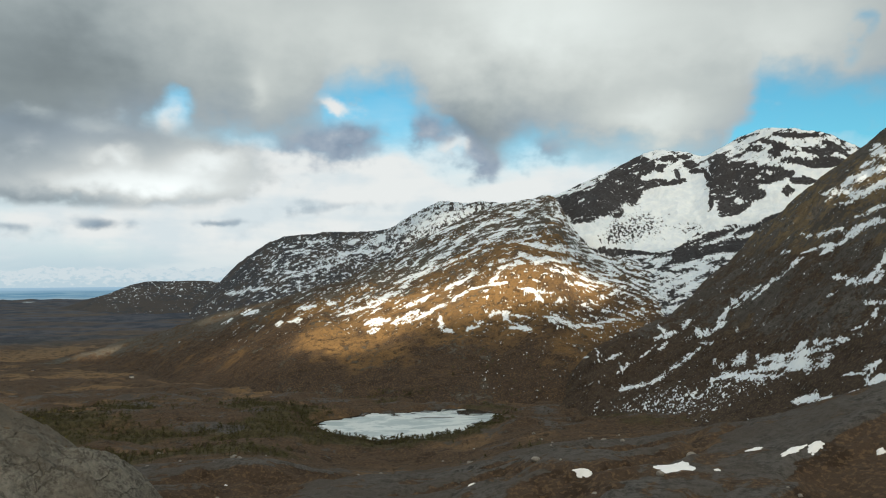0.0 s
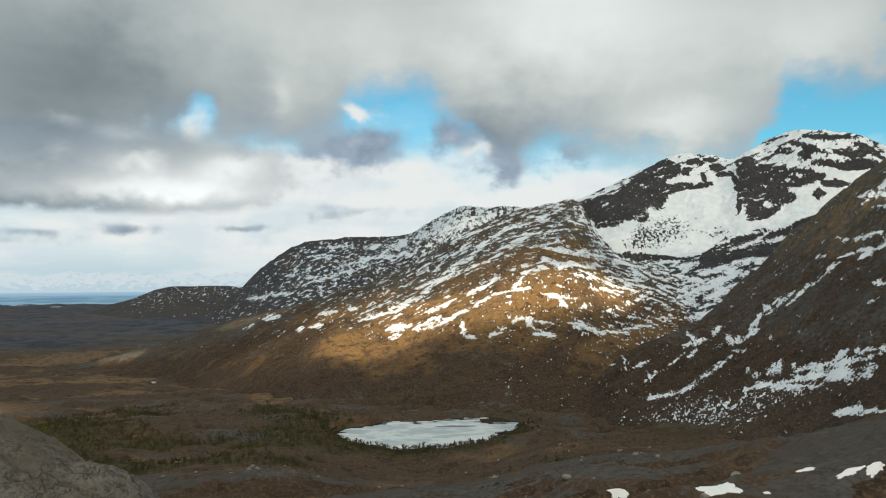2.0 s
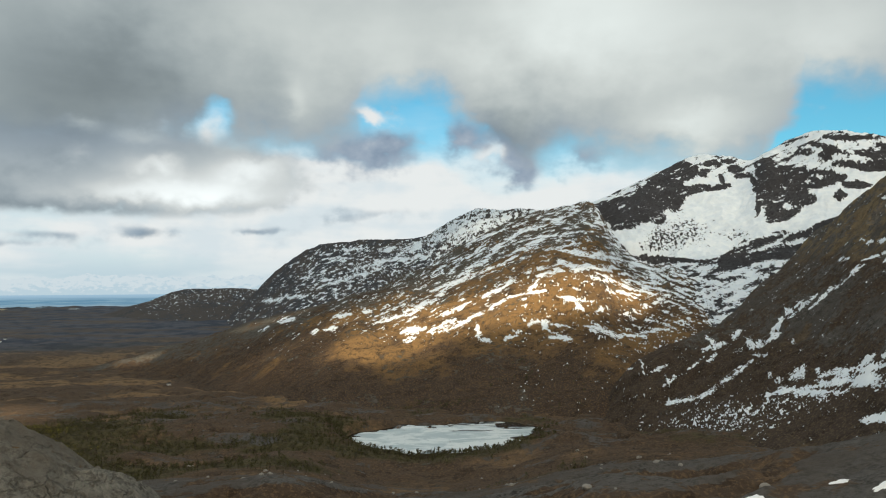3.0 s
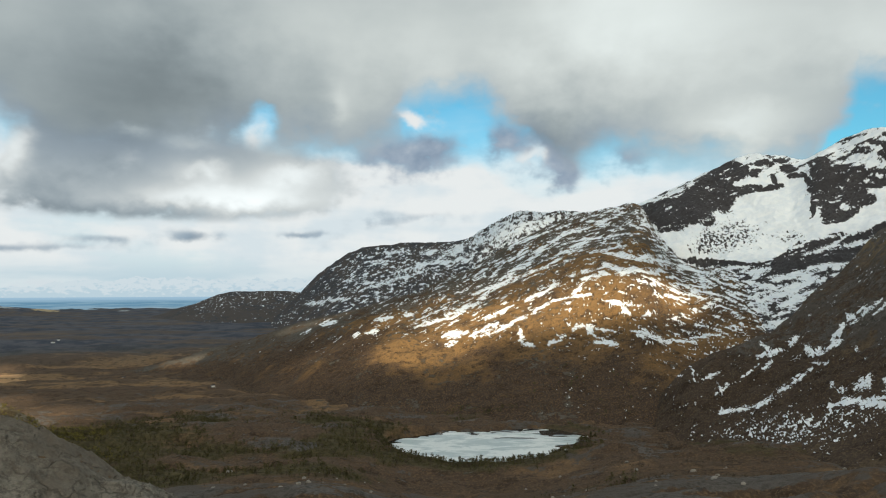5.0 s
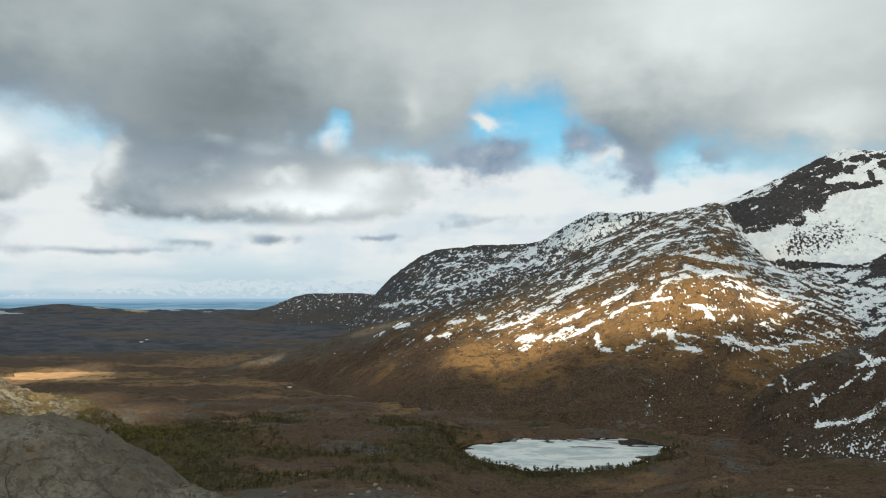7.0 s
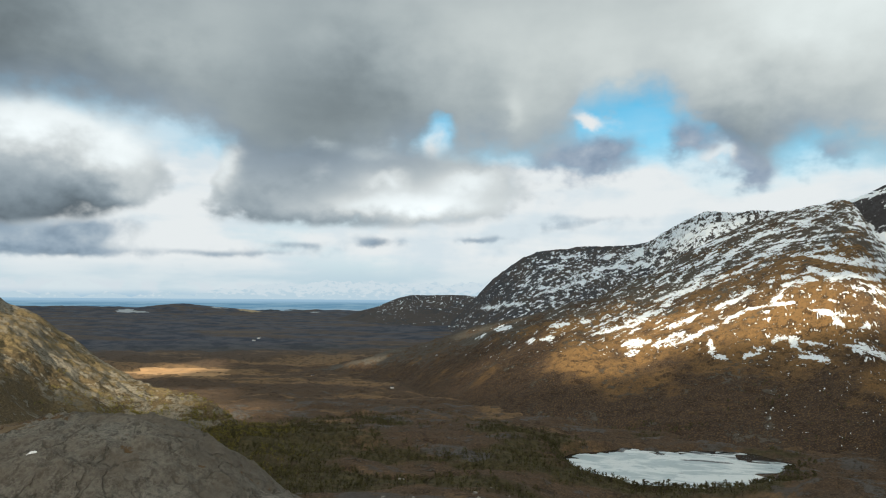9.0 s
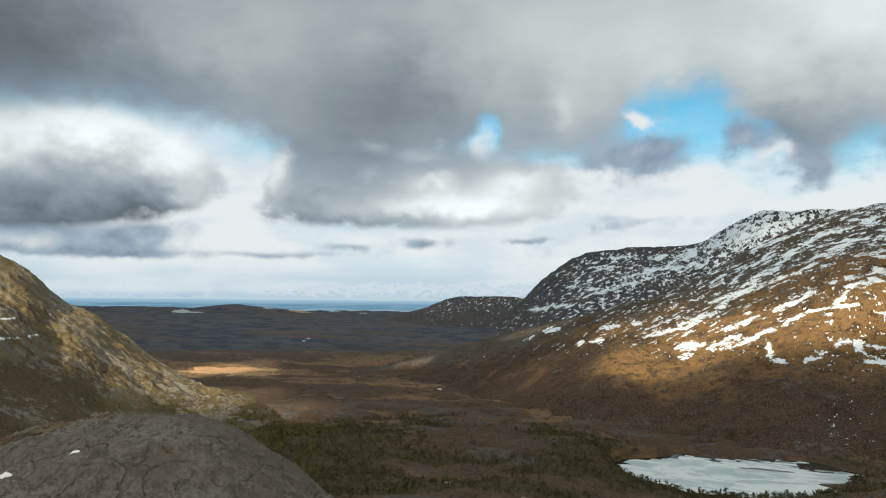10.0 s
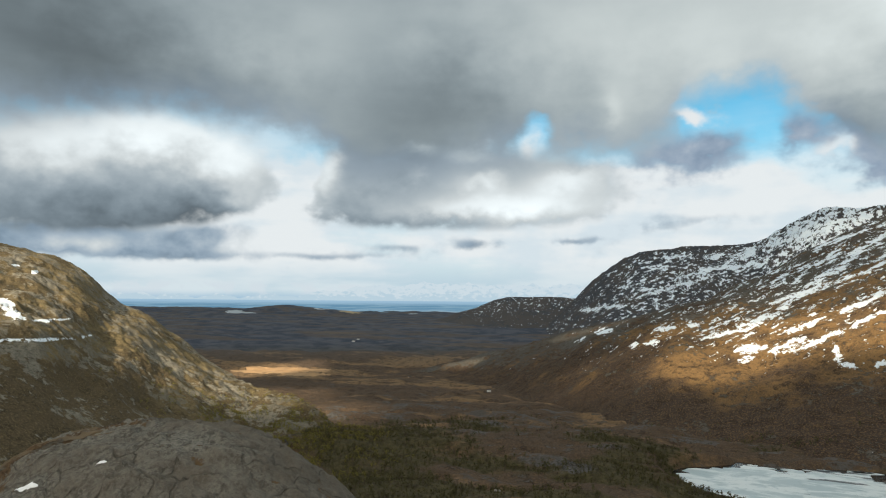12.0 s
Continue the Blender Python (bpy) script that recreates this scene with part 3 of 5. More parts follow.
def main_relief(az, r, x, y):
    rc = curve(az, [(-32, 2300), (-26, 2300), (-21, 2180), (-14, 2080), (-8, 2000), (9, 1980), (12, 1750), (16, 1480), (22, 1200)])
    zc = curve(az, [(-32, -80), (-30, -54), (-28.5, -38), (-26.9, -21), (-25.1, 0), (-23.2, 19), (-21.2, 43), (-19.2, 68), (-17.1, 93), (-15, 110), (-12.8, 126), (-10.3, 156), (-8, 174), (-6.6, 204), (-3.9, 243), (-1, 305), (2.6, 373), (7.3, 410), (9.3, 394), (10.6, 305), (12, 240), (15.6, 200), (17, 170), (19, 90), (22, 20)])
    rf = curve(az, [(-32, 2100), (-26, 1900), (-20, 1400), (-14, 1080), (-8, 1000), (0, 930), (6, 930), (12, 900), (18, 850), (22, 800)])
    zf = curve(az, [(-32, -60), (-26, -45), (-20, -28), (-8, -14), (22, -12)])
    s = (r - rf) / (rc - rf)
    n = curve(az, [(-32, 1.0), (-20, 1.3), (-12.5, 2.3), (-5, 1.3), (0, 1.05), (6, 1.0), (12, 1.3), (22, 1.5)])
    sc = np.clip(s, 0, 1)
    z = zf + (zc - zf) * (1 - (1 - sc) ** n) - 0.35 * (np.maximum(r, rc) - rc) + np.minimum(s, 0) * 120
    z = z + 55 * smooth(1180, 1310, r) * smooth(1900, 1350, r) * np.exp(-(((az - 6.5) / 5.5) ** 2))
    env = smooth(0.0, 0.25, s)
    z = z + env * 1.6 * fbm(x, y, 15, 4, 45, 0.6)
    z = z + env * (9 * fbm(x, y, 160, 6, 41) + 3 * fbm(x, y, 60, 4, 43, ridged=True)) * (1 - 0.5 * smooth(0.8, 1, s))
    el, rag = rise(r, z), fbm(x, y, 30, 4, 53, 0.65)
    st = strips(az + 0.10 * rag, el + 0.06 * fbm(x, y, 22, 3, 55), MAIN_SNOW_A, MAIN_SNOW_B, MAIN_SNOW_C, MAIN_SNOW_D, MAIN_SNOW_E)
    flow = el - curve(az, [(-32, -13), (-20, -6.6), (-5, 1.4), (3, 5.0), (7, 5.7), (10, 5.1), (22, 1.2)])
    ribs = fbm(az / 5.0, flow, 0.20, 4, 51, 0.62)
    dots = fbm(az / 1.9, el - 0.2 * az, 0.10, 3, 52, 0.7)
    dense = 0.16 + 0.07 * smooth(0, 4, az) * smooth(0.4, 0.7, s) + 0.12 * smooth(0.2, 0.45, s) * smooth(-14, -5, az) + 0.06 * smooth(0.45, 0.8, s) * smooth(-8, 0, az) + 0.10 * smooth(9, 12, az) * smooth(0.2, 0.5, s) - 0.14 * smooth(0.3, 0.1, s) + 0.06 * smooth(-18, -12, az) * smooth(0, -5, az) * smooth(0.25, 0.45, s) - 0.30 * smooth(2, -6, az) * smooth(0.32, 0.14, s) - 0.16 * smooth(-15, -20, az)
    fine = dense + 0.30 * ribs + 0.14 * dots + smooth(0, 4, az) * smooth(0.45, 0.3, s) * (0.05 + 0.18 * dots)
    snow = np.maximum(0.42 + 0.26 * np.clip(st, -1.5, 1) + 0.10 * rag + (0.22 * ribs + 0.12 * dots) * smooth(-1.2, -0.3, st), fine)
    rock = 0.2 + 0.3 * fbm(x, y, 90, 4, 47) + 0.42 * smooth(0.35, 0.7, s)
    # ochre dry grass, its colour also raised where the sun patch falls
    sunlit_grass = -0.09 * smooth(-7, -14, az) + 0.13 * smooth(0.12, 0.26, s) * smooth(0.75, 0.45, s) * smooth(-18, -9, az) * smooth(14, 9, az) - 0.2 * smooth(0.2, 0.06, s) - 0.1 * smooth(0.5, 0.8, s)
    return z, snow, rock, np.zeros_like(z), sunlit_grass


FIRST_EYE_Z = 155.0  # strips of snow and bare crag are placed to fit the camera's first view, by bearing and rise, in degrees
MAIN_SNOW_A = [(-6.7, -1.67, -3.7, -0.43, 0.37), (-3.7, -0.43, -2.5, 0.84, 0.28), (-3.2, 0.39, -0.4, 1.74, 0.23), (-1.6, 1.52, 0.7, 2.88, 0.23), (0.3, 2.65, 1.8, 4.02, 0.23), (-0.6, 3.13, 0.8, 4.26, 0.14), (-2.3, 1.76, -1.1, 3.13, 0.14), (-11.6, -1.59, -10.3, -1.48, 0.28), (-9.3, -1.36, -8.4, -1.05, 0.18), (-8.2, -1.6, -6, -0.72, 0.14), (-8.9, -2.36, -6.7, -1.76, 0.14), (-6.2, -2.86, -4.4, -2.57, 0.32), (-6, -3.59, -5.2, -3.24, 0.18), (-4.4, -3.03, -1.9, -1.92, 0.18), (-3.9, 0.31, 0, 1.73, 0.18), (0, 1.73, 3.1, 3.08, 0.18), (3.1, 3.08, 5.4, 4.51, 0.18), (5.1, 4.56, 8.1, 4.91, 0.14), (-3, -1.68, -0.7, -0.56, 0.18)]
MAIN_SNOW_B = [(0.2, -0.21, 2.9, 1.23, 0.28), (-3.9, -3.04, -1.2, -2.16, 0.23), (-1.2, -2.16, 2.5, -0.14, 0.18), (2.5, -0.23, 5.3, 0.28, 0.14), (3.9, 0.3, 4.6, 0.98, 0.23), (4.6, 1.44, 6.5, 1.87, 0.23), (3.5, 1.69, 6.3, 2.34, 0.14)]
MAIN_SNOW_C = [(6.3, 2.7, 8.1, 1.85, 0.23), (6.9, 2.09, 10.8, 1.93, 0.23), (7.6, 3.46, 9.9, 2.72, 0.28), (5.8, 3.58, 7.2, 3.24, 0.09), (8.1, 1.53, 10.3, 0.85, 0.18), (9.8, 0.22, 12.5, -0.13, 0.18), (11.4, 1.11, 14, 0.17, 0.18), (12.5, 0.64, 14.2, -0.73, 0.28), (6.2, -0.19, 8.9, -0.67, 0.18), (7.6, -0.66, 8.2, -1.35, 0.18), (9.1, -1.36, 10, -1.05, 0.14), (11.6, -1.96, 13.7, -2.15, 0.09), (13.2, 1.75, 14.3, 0.83, 0.18), (-0.2, -2.4, -0.1, -3.55, 0.23), (-0.1, -3.55, 0.9, -3.7, 0.18), (2, -3.57, 3.2, -2.9, 0.18), (3.7, -2.45, 4.8, -2, 0.28), (4.8, -2.09, 5.5, -2.92, 0.32), (5.5, -2.37, 7.1, -2.57, 0.14)]
MAIN_SNOW_D = [(5.2, -3.37, 7.3, -3.52, 0.23), (8.2, -2.48, 10.2, -3.03, 0.32), (9.8, -3.17, 12.8, -3.31, 0.14), (12.4, -3.04, 14, -2.73, 0.18), (-15.9, -1.94, -14.7, -1.71, 0.23), (-17.4, -2.65, -16.6, -2.32, 0.09), (-13.3, -2.98, -12.9, -2.63, 0.18), (-12.3, -2.65, -11.4, -2.44, 0.18)]
MAIN_SNOW_E = [(4.5, 5.12, 8.2, 6.64, 0.14), (4.1, 4.44, 7.7, 4.82, 0.14), (1.8, 4.02, 4.6, 5.58, 0.19), (2.2, 3.09, 5.5, 4.65, 0.14), (5.5, 6.39, 8.0, 6.92, 0.12), (6.8, 3.38, 10.0, 2.95, 0.23), (6.3, 2.56, 8.1, 1.70, 0.23), (7.7, 2.08, 10.4, 1.80, 0.23), (9.3, 1.59, 12.1, 0.19, 0.16), (10.0, 2.95, 12.6, 2.21, 0.21), (11.7, 2.23, 14.4, 1.73, 0.14), (9.4, 6.51, 10.0, 4.99, 0.14), (8.2, 5.73, 9.6, 5.14, 0.14), (5.4, 3.50, 8.2, 3.99, 0.12), (-1.0, 4.05, 1.8, 5.17, 0.14), (-0.1, 3.12, 3.1, 4.37, 0.14), (-2.0, 2.68, 0.8, 3.80, 0.14), (-3.8, 1.77, -1.0, 3.13, 0.14)]
WALL_BARE_A = [(10.0, 6.49, 12.0, 5.39, 0.65), (12.0, 5.70, 15.6, 8.81, 1.02), (14.3, 6.87, 15.7, 7.70, 0.93), (15.3, 9.04, 16.7, 9.31, 0.69), (12.8, 7.83, 15.9, 9.54, 0.42), (10.1, 6.95, 12.8, 7.61, 0.23), (15.8, 7.60, 17.7, 8.03, 0.32), (17.7, 7.77, 19.3, 7.94, 0.23), (17.3, 8.93, 17.8, 9.16, 0.23), (18.7, 8.84, 18.8, 7.97, 0.16), (17.7, 9.82, 18.6, 9.58, 0.19), (18.8, 9.83, 19.5, 9.61, 0.19), (19.4, 9.23, 20.7, 8.49, 0.28), (20.5, 8.72, 21.3, 7.81, 0.19), (21.3, 7.60, 21.1, 5.59, 0.19), (13.9, 5.46, 14.5, 5.88, 0.28)]
WALL_BARE_B = [(21.8, 8.97, 22.2, 5.83, 0.79), (22.3, 8.47, 24.8, 7.90, 0.60), (22.8, 6.94, 24.6, 6.62, 0.65), (21.9, 5.12, 23.7, 5.88, 0.42), (21.1, 9.32, 22.2, 9.53, 0.23), (24.2, 7.53, 26.7, 7.92, 0.37), (26.2, 6.80, 26.7, 6.68, 0.32), (26.7, 7.42, 28.2, 7.30, 0.28), (25.0, 10.46, 26.8, 9.71, 0.19), (25.6, 10.85, 28.5, 10.47, 0.16), (26.3, 9.02, 29.0, 8.37, 0.23), (27.5, 9.72, 29.4, 9.21, 0.19), (29.0, 9.97, 30.4, 8.78, 0.23), (28.2, 8.76, 30.1, 8.35, 0.28), (22.9, 9.60, 24.7, 10.16, 0.12), (24.6, 8.41, 26.2, 8.45, 0.19), (25.3, 9.69, 26.2, 9.85, 0.19)]
WALL_BARE_C = [(18.6, 2.64, 21.2, 3.77, 0.28), (20.7, 3.53, 22.8, 4.30, 0.19), (19.7, 3.05, 24.7, 3.17, 0.28), (22.7, 3.63, 25.5, 4.85, 0.19), (17.8, 1.87, 21.2, 2.74, 0.42), (10.4, 4.21, 11.8, 3.00, 0.19), (11.8, 2.91, 16.5, 2.34, 0.19), (21.2, 2.65, 24.6, 2.33, 0.42), (23.9, 4.04, 27.4, 5.32, 0.19), (23.1, 3.02, 25.0, 2.53, 0.46)]
PEAK_SNOW_A = [(16.5, 1.68, 18.2, 2.08, 0.19), (18.2, 1.20, 20.3, 1.60, 0.19), (16.1, 1.02, 18.4, 0.63, 0.19), (16.9, -0.54, 20.4, 0.94, 0.37), (14.5, 0.16, 17.1, -0.10, 0.23), (15.1, -1.85, 17.5, -0.76, 0.28), (15.5, -2.60, 19.1, -1.64, 0.23), (14.5, -2.29, 16.4, -0.75, 0.23), (18.3, -0.77, 20.2, -0.14, 0.19), (20.7, 2.02, 23.1, 2.25, 0.14), (18.7, 3.08, 20.3, 3.63, 0.12), (20.3, 2.90, 22.7, 3.54, 0.12), (22.7, 3.37, 24.7, 3.88, 0.12), (21.1, 4.03, 22.7, 4.22, 0.09)]
RIGHT_SNOW_A = [(32.1, 9.39, 32.7, 8.55, 0.42), (30.3, 7.13, 32.6, 7.82, 0.32), (29.9, 6.77, 30.7, 7.09, 0.19), (28.7, 6.37, 31.3, 6.25, 0.28), (31.3, 6.25, 32.6, 6.73, 0.37), (28.8, 5.72, 29.4, 6.24, 0.19), (29.2, 5.57, 30.6, 5.59, 0.09), (30.7, 4.59, 32.5, 5.29, 0.14), (27.4, 3.47, 27.9, 3.33, 0.19), (28.0, 3.32, 29.8, 3.76, 0.19), (30.1, 3.22, 31.4, 3.95, 0.28), (31.4, 3.95, 32.5, 4.20, 0.23), (27.2, 2.12, 30.1, 2.94, 0.12), (25.8, 2.21, 26.5, 2.27, 0.12), (28.3, 1.92, 29.8, 2.76, 0.12), (26.3, 1.03, 27.0, 1.84, 0.09), (31.0, 7.94, 32.0, 8.31, 0.14), (30.2, 6.14, 31.1, 5.87, 0.19)]
RIGHT_SNOW_B = [(24.3, -0.90, 25.3, 0.43, 0.09), (23.7, -1.32, 27.3, 1.83, 0.07), (22.5, -1.86, 24.4, -0.19, 0.09), (22.4, -1.23, 22.8, -1.44, 0.23), (23.0, -1.02, 23.4, -0.60, 0.14), (29.2, 0.36, 30.0, 0.26, 0.23), (30.0, -0.05, 31.4, 0.12, 0.28), (31.4, 0.24, 32.1, 1.09, 0.23), (31.7, -0.08, 32.1, 0.70, 0.23), (28.7, -1.05, 29.4, -0.61, 0.09), (31.0, -1.45, 32.3, -1.45, 0.19), (31.5, -2.51, 31.6, -1.84, 0.23), (30.1, -3.43, 31.4, -2.82, 0.09), (32.3, 1.09, 32.4, 2.25, 0.09)]
RIGHT_SNOW_C = [(24.0, -5.90, 26.3, -5.13, 0.19), (26.3, -5.13, 27.3, -4.21, 0.19), (24.1, -6.30, 27.7, -5.77, 0.42), (27.3, -6.30, 28.8, -5.44, 0.46), (27.7, -4.32, 29.9, -4.03, 0.19), (26.4, -5.33, 29.2, -4.44, 0.19), (22.4, -6.07, 23.2, -5.34, 0.32), (23.9, -5.61, 24.1, -5.32, 0.14), (20.9, -5.99, 21.1, -5.73, 0.14), (21.4, -6.39, 21.8, -6.09, 0.14), (20.9, -7.25, 23.9, -6.52, 0.19), (22.4, -7.03, 25.5, -6.74, 0.23), (26.2, -8.55, 28.7, -8.16, 0.23), (29.4, -6.60, 30.9, -6.33, 0.09), (30.8, -6.14, 31.8, -5.52, 0.14), (30.8, -7.11, 32.1, -6.46, 0.32), (28.8, -8.27, 30.4, -7.51, 0.12), (28.0, -4.15, 28.2, -4.55, 0.23)]
RIGHT_SNOW_D = [(20.1, -4.09, 21.9, -2.93, 0.19), (19.6, -3.37, 20.2, -3.79, 0.16), (16.8, -4.26, 18.3, -3.73, 0.19), (17.5, -3.91, 17.0, -3.17, 0.14), (17.0, -5.13, 17.6, -4.47, 0.14), (15.5, -5.84, 16.8, -4.70, 0.07), (18.9, -3.38, 19.3, -2.73, 0.19), (21.3, -3.14, 22.2, -1.86, 0.14), (16.5, -7.63, 20.1, -4.86, 0.14), (13.9, -8.30, 16.5, -7.51, 0.14), (13.1, -5.87, 14.2, -5.38, 0.12), (13.7, -6.92, 14.6, -6.25, 0.19), (10.2, -6.08, 11.8, -5.62, 0.09), (22.6, -3.68, 22.7, -3.34, 0.19), (14.1, -6.69, 13.9, -6.04, 0.14), (20.0, -4.57, 21.0, -4.38, 0.14), (12.2, -4.96, 12.5, -6.06, 0.09)]
BACK_SNOW_A = [(-13.4, 1.18, -11.1, 1.39, 0.14), (-12.9, 0.72, -7.5, 2.18, 0.18), (-10.3, 2.06, -6.6, 2.95, 0.23), (-8.5, 2.73, -3.9, 3.16, 0.23), (-6.6, 3.18, -3.9, 4.45, 0.28), (-3.9, 4.45, -0.6, 5.99, 0.46), (-2, 4.9, 2.2, 6.23, 0.42), (-12, 2.88, -10.6, 3.06, 0.14), (-10.7, 3.65, -8.9, 3.88, 0.18), (-8, 3.65, -6.6, 3.87, 0.23), (-6.2, 3.64, -4.6, 4.18, 0.28), (-14.2, 1.41, -12.8, 1.62, 0.14), (-17.2, -0.34, -13.8, 0.15, 0.18), (-11.8, 0.04, -11.4, 0.48, 0.14)]
HILL_SNOW = [(-55.8, 0.26, -54.8, -0.09, 0.25), (-55.3, -0.27, -53.9, -0.98, 0.25), (-55.4, -2.26, -51.1, -2.31, 0.14), (-53.5, -1.07, -51.9, -1.02, 0.11), (-51, -2.15, -50.8, -2.17, 0.12), (-54.9, 2.15, -54.6, 2, 0.13), (-56.1, 2.5, -55.8, 2.42, 0.1)]


def rise(r, z):
    return np.degrees(np.arctan2(z - FIRST_EYE_Z, r))


def strips(az, el, *lists):
    """How deep inside the nearest of some tapering strips: 1 on its middle line, 0 on its edge."""
    best = np.full_like(az, -1.5)
    for rows in lists:
        for a1, e1, a2, e2, w in rows:
            da, de, far = a2 - a1, e2 - e1, 2.6 * w
            i = np.nonzero((az > min(a1, a2) - far) & (az < max(a1, a2) + far) & (el > min(e1, e2) - far) & (el < max(e1, e2) + far))
            a, e = az[i], el[i]
            t = np.clip(((a - a1) * da + (e - e1) * de) / (da * da + de * de + 1e-9), 0, 1)
            d = np.hypot(a - a1 - t * da, e - e1 - t * de) / (w * (0.6 + 2.0 * t * (1 - t)))
            best[i] = np.maximum(best[i], 1 - d)
    return best


def back_relief(az, r, x, y):
    rc = curve(az, [(-22, 3700), (-17.5, 3550), (-13, 3300), (-4, 3050), (0, 2900), (6, 2750), (12, 2700)])
    zc = curve(az, [(-22, -60), (-18.6, 120), (-17.2, 213), (-15.5, 303), (-12.9, 390), (-10.2, 402), (-6.6, 400), (-3.9, 418), (-2.9, 446), (-0.6, 503), (2.2, 490), (5.4, 479), (12, 430)])
    s = (r - 2200) / (rc - 2200)
    z = -60 + (zc + 60) * np.clip(s, 0, 1) ** 1.25 - 0.3 * (np.maximum(r, rc) - rc)
    z = z + smooth(0, 0.3, s) * (10 * fbm(x, y, 260, 5, 61) + 4 * fbm(x, y, 80, 4, 63, ridged=True))
    st = strips(az + 0.2 * fbm(x, y, 90, 4, 64), rise(r, z) + 0.08 * fbm(x, y, 70, 3, 66), BACK_SNOW_A)
    el = rise(r, z)
    ribs = fbm(az / 3.0, el - 0.36 * az, 0.17, 4, 65, 0.62)
    dots = fbm(az, el / 1.4, 0.12, 3, 69, 0.7)
    fine = 0.39 + 0.34 * ribs + 0.16 * dots + 0.14 * smooth(-7, 0, az) - 0.22 * smooth(0.93, 1.0, s) * smooth(-3, -8, az) - 0.14 * smooth(-13, -16, az)
    snow = np.maximum(0.44 + 0.22 * np.clip(st, -1, 1) + 0.15 * fbm(x, y, 40, 4, 68, 0.7) + 0.18 * ribs, fine)
    return z, snow, 0.55 + 0.3 * fbm(x, y, 120, 4, 67)


def headland_relief(az, r, x, y):
    zc = curve(az, [(-33, 0), (-30, 50), (-28, 86), (-26.6, 118), (-25.2, 148), (-23.7, 187), (-21.3, 205), (-17.8, 195), (-14, 180)])
    s = (r - 3200) / 800
    z = -60 + (zc + 60) * np.clip(s, 0, 1) ** 1.2 - 0.3 * (np.maximum(r, 4000) - 4000)
    z = z + smooth(0, 0.3, s) * 7 * fbm(x, y, 200, 5, 71)
    el = rise(r, z)
    snow = 0.20 + 0.28 * fbm(az / 2.2, el - 0.1 * az, 0.12, 3, 75, 0.7) + 0.12 * smooth(0.5, 0.9, s) - 0.25 * smooth(-25, -28, az)
    return z, snow, 0.4 + 0.3 * fbm(x, y, 120, 4, 77)


def peak_relief(az, r, x, y):
    rc = curve(az, [(4, 2150), (17, 2120), (21.3, 2080), (25.6, 1960), (33, 1900), (44, 1800)])
    zc = curve(az, [(4, 330), (9.3, 415), (12.7, 468), (15.4, 512), (17.1, 531), (19.2, 521), (20.9, 503), (21.6, 514), (23.7, 536), (25.6, 538), (27.8, 516), (29.6, 492), (30.8, 465), (33, 420), (44, 380)])
    low = curve(r, [(850, -10), (1000, 40), (1200, 120), (1400, 180), (1550, 212), (1680, 232), (1800, 270)])
    s = np.clip((r - 1620) / (rc - 1620), 0, 1.0)
    zl = np.minimum(low, 240)
    z = zl + (zc - 232) * s ** 1.35 * smooth(1600, 1700, r) - 0.5 * (np.maximum(r, rc) - rc)
    arete = lobe(az, r, 21.5, 1900, 1.3, 180) * 40 + lobe(az, r, 12.5, 1900, 2.5, 150) * 30
    z = z + arete * (1 - smooth(0.85, 1, s))
    z = z - 420 * smooth(15.5, 11, az) * smooth(1720, 1560, r)
    crag = fbm(x, y, 120, 6, 81, ridged=True)
    z = z + smooth(1000, 1500, r) * (10 * crag + 6 * fbm(x, y, 200, 4, 83) + 2.5 * fbm(x, y, 22, 4, 84, 0.6)) * (1 - 0.6 * smooth(0.85, 1, s))
    el, rag = rise(r, z), fbm(x, y, 45, 5, 85, 0.65)
    ribs = fbm(az / 3.5, el - 0.30 * az, 0.30, 4, 87, 0.62)
    dots = fbm(az / 1.6, el, 0.13, 3, 89, 0.7)
    bare = strips(az + 0.16 * rag, el + 0.12 * fbm(x, y, 60, 4, 86, 0.6), WALL_BARE_A, WALL_BARE_B, WALL_BARE_C)
    spots = np.exp(-(((az - 15.9) / 2.2) ** 2) - ((el - 4.58) / 1.3) ** 2) + 0.9 * np.exp(-(((az - 13.8) / 1.5) ** 2) - ((el - 3.85) / 0.9) ** 2) + 0.8 * np.exp(-(((az - 19.7) / 1.2) ** 2) - ((el - 4.22) / 0.5) ** 2)
    bowl = 0.98 + 0.10 * rag - spots * (0.42 + 0.75 * dots)
    high = 0.68 + 0.42 * ribs + 0.15 * dots - 0.25 * smooth(14, 11.5, az)
    bowl = np.where(el > 8.62, high, bowl)
    floor_el = curve(az, [(10.0, 2.58), (12.2, 2.90), (16.5, 2.34), (18.6, 2.82), (20.3, 3.76), (22.7, 4.39), (25.1, 4.83), (27.4, 6.34), (29.6, 7.99), (32.4, 8.89)])
    up = smooth(-0.25, 0.1, el - floor_el + 0.2 * rag)
    patchy = 0.42 + 0.50 * ribs + 0.12 * smooth(18, 21, az) - 0.15 * smooth(16, 12, az)
    snow = bowl * up + patchy * (1 - up)
    snow = snow - smooth(13.6, 12.0, az) * smooth(5.6, 6.4, el) * np.maximum(0, 0.42 + 0.6 * ribs)
    snow = snow - 0.75 * smooth(-0.45, 0.15, bare + 0.35 * rag + 0.2 * dots) * (1 - 0.5 * smooth(0.5, 0.8, ribs))
    snow = np.maximum(snow, 0.5 + 0.26 * np.clip(strips(az + 0.1 * rag, el + 0.05 * dots, PEAK_SNOW_A), -1, 1) + 0.2 * dots)
    return z, snow, 0.8 + 0.2 * crag


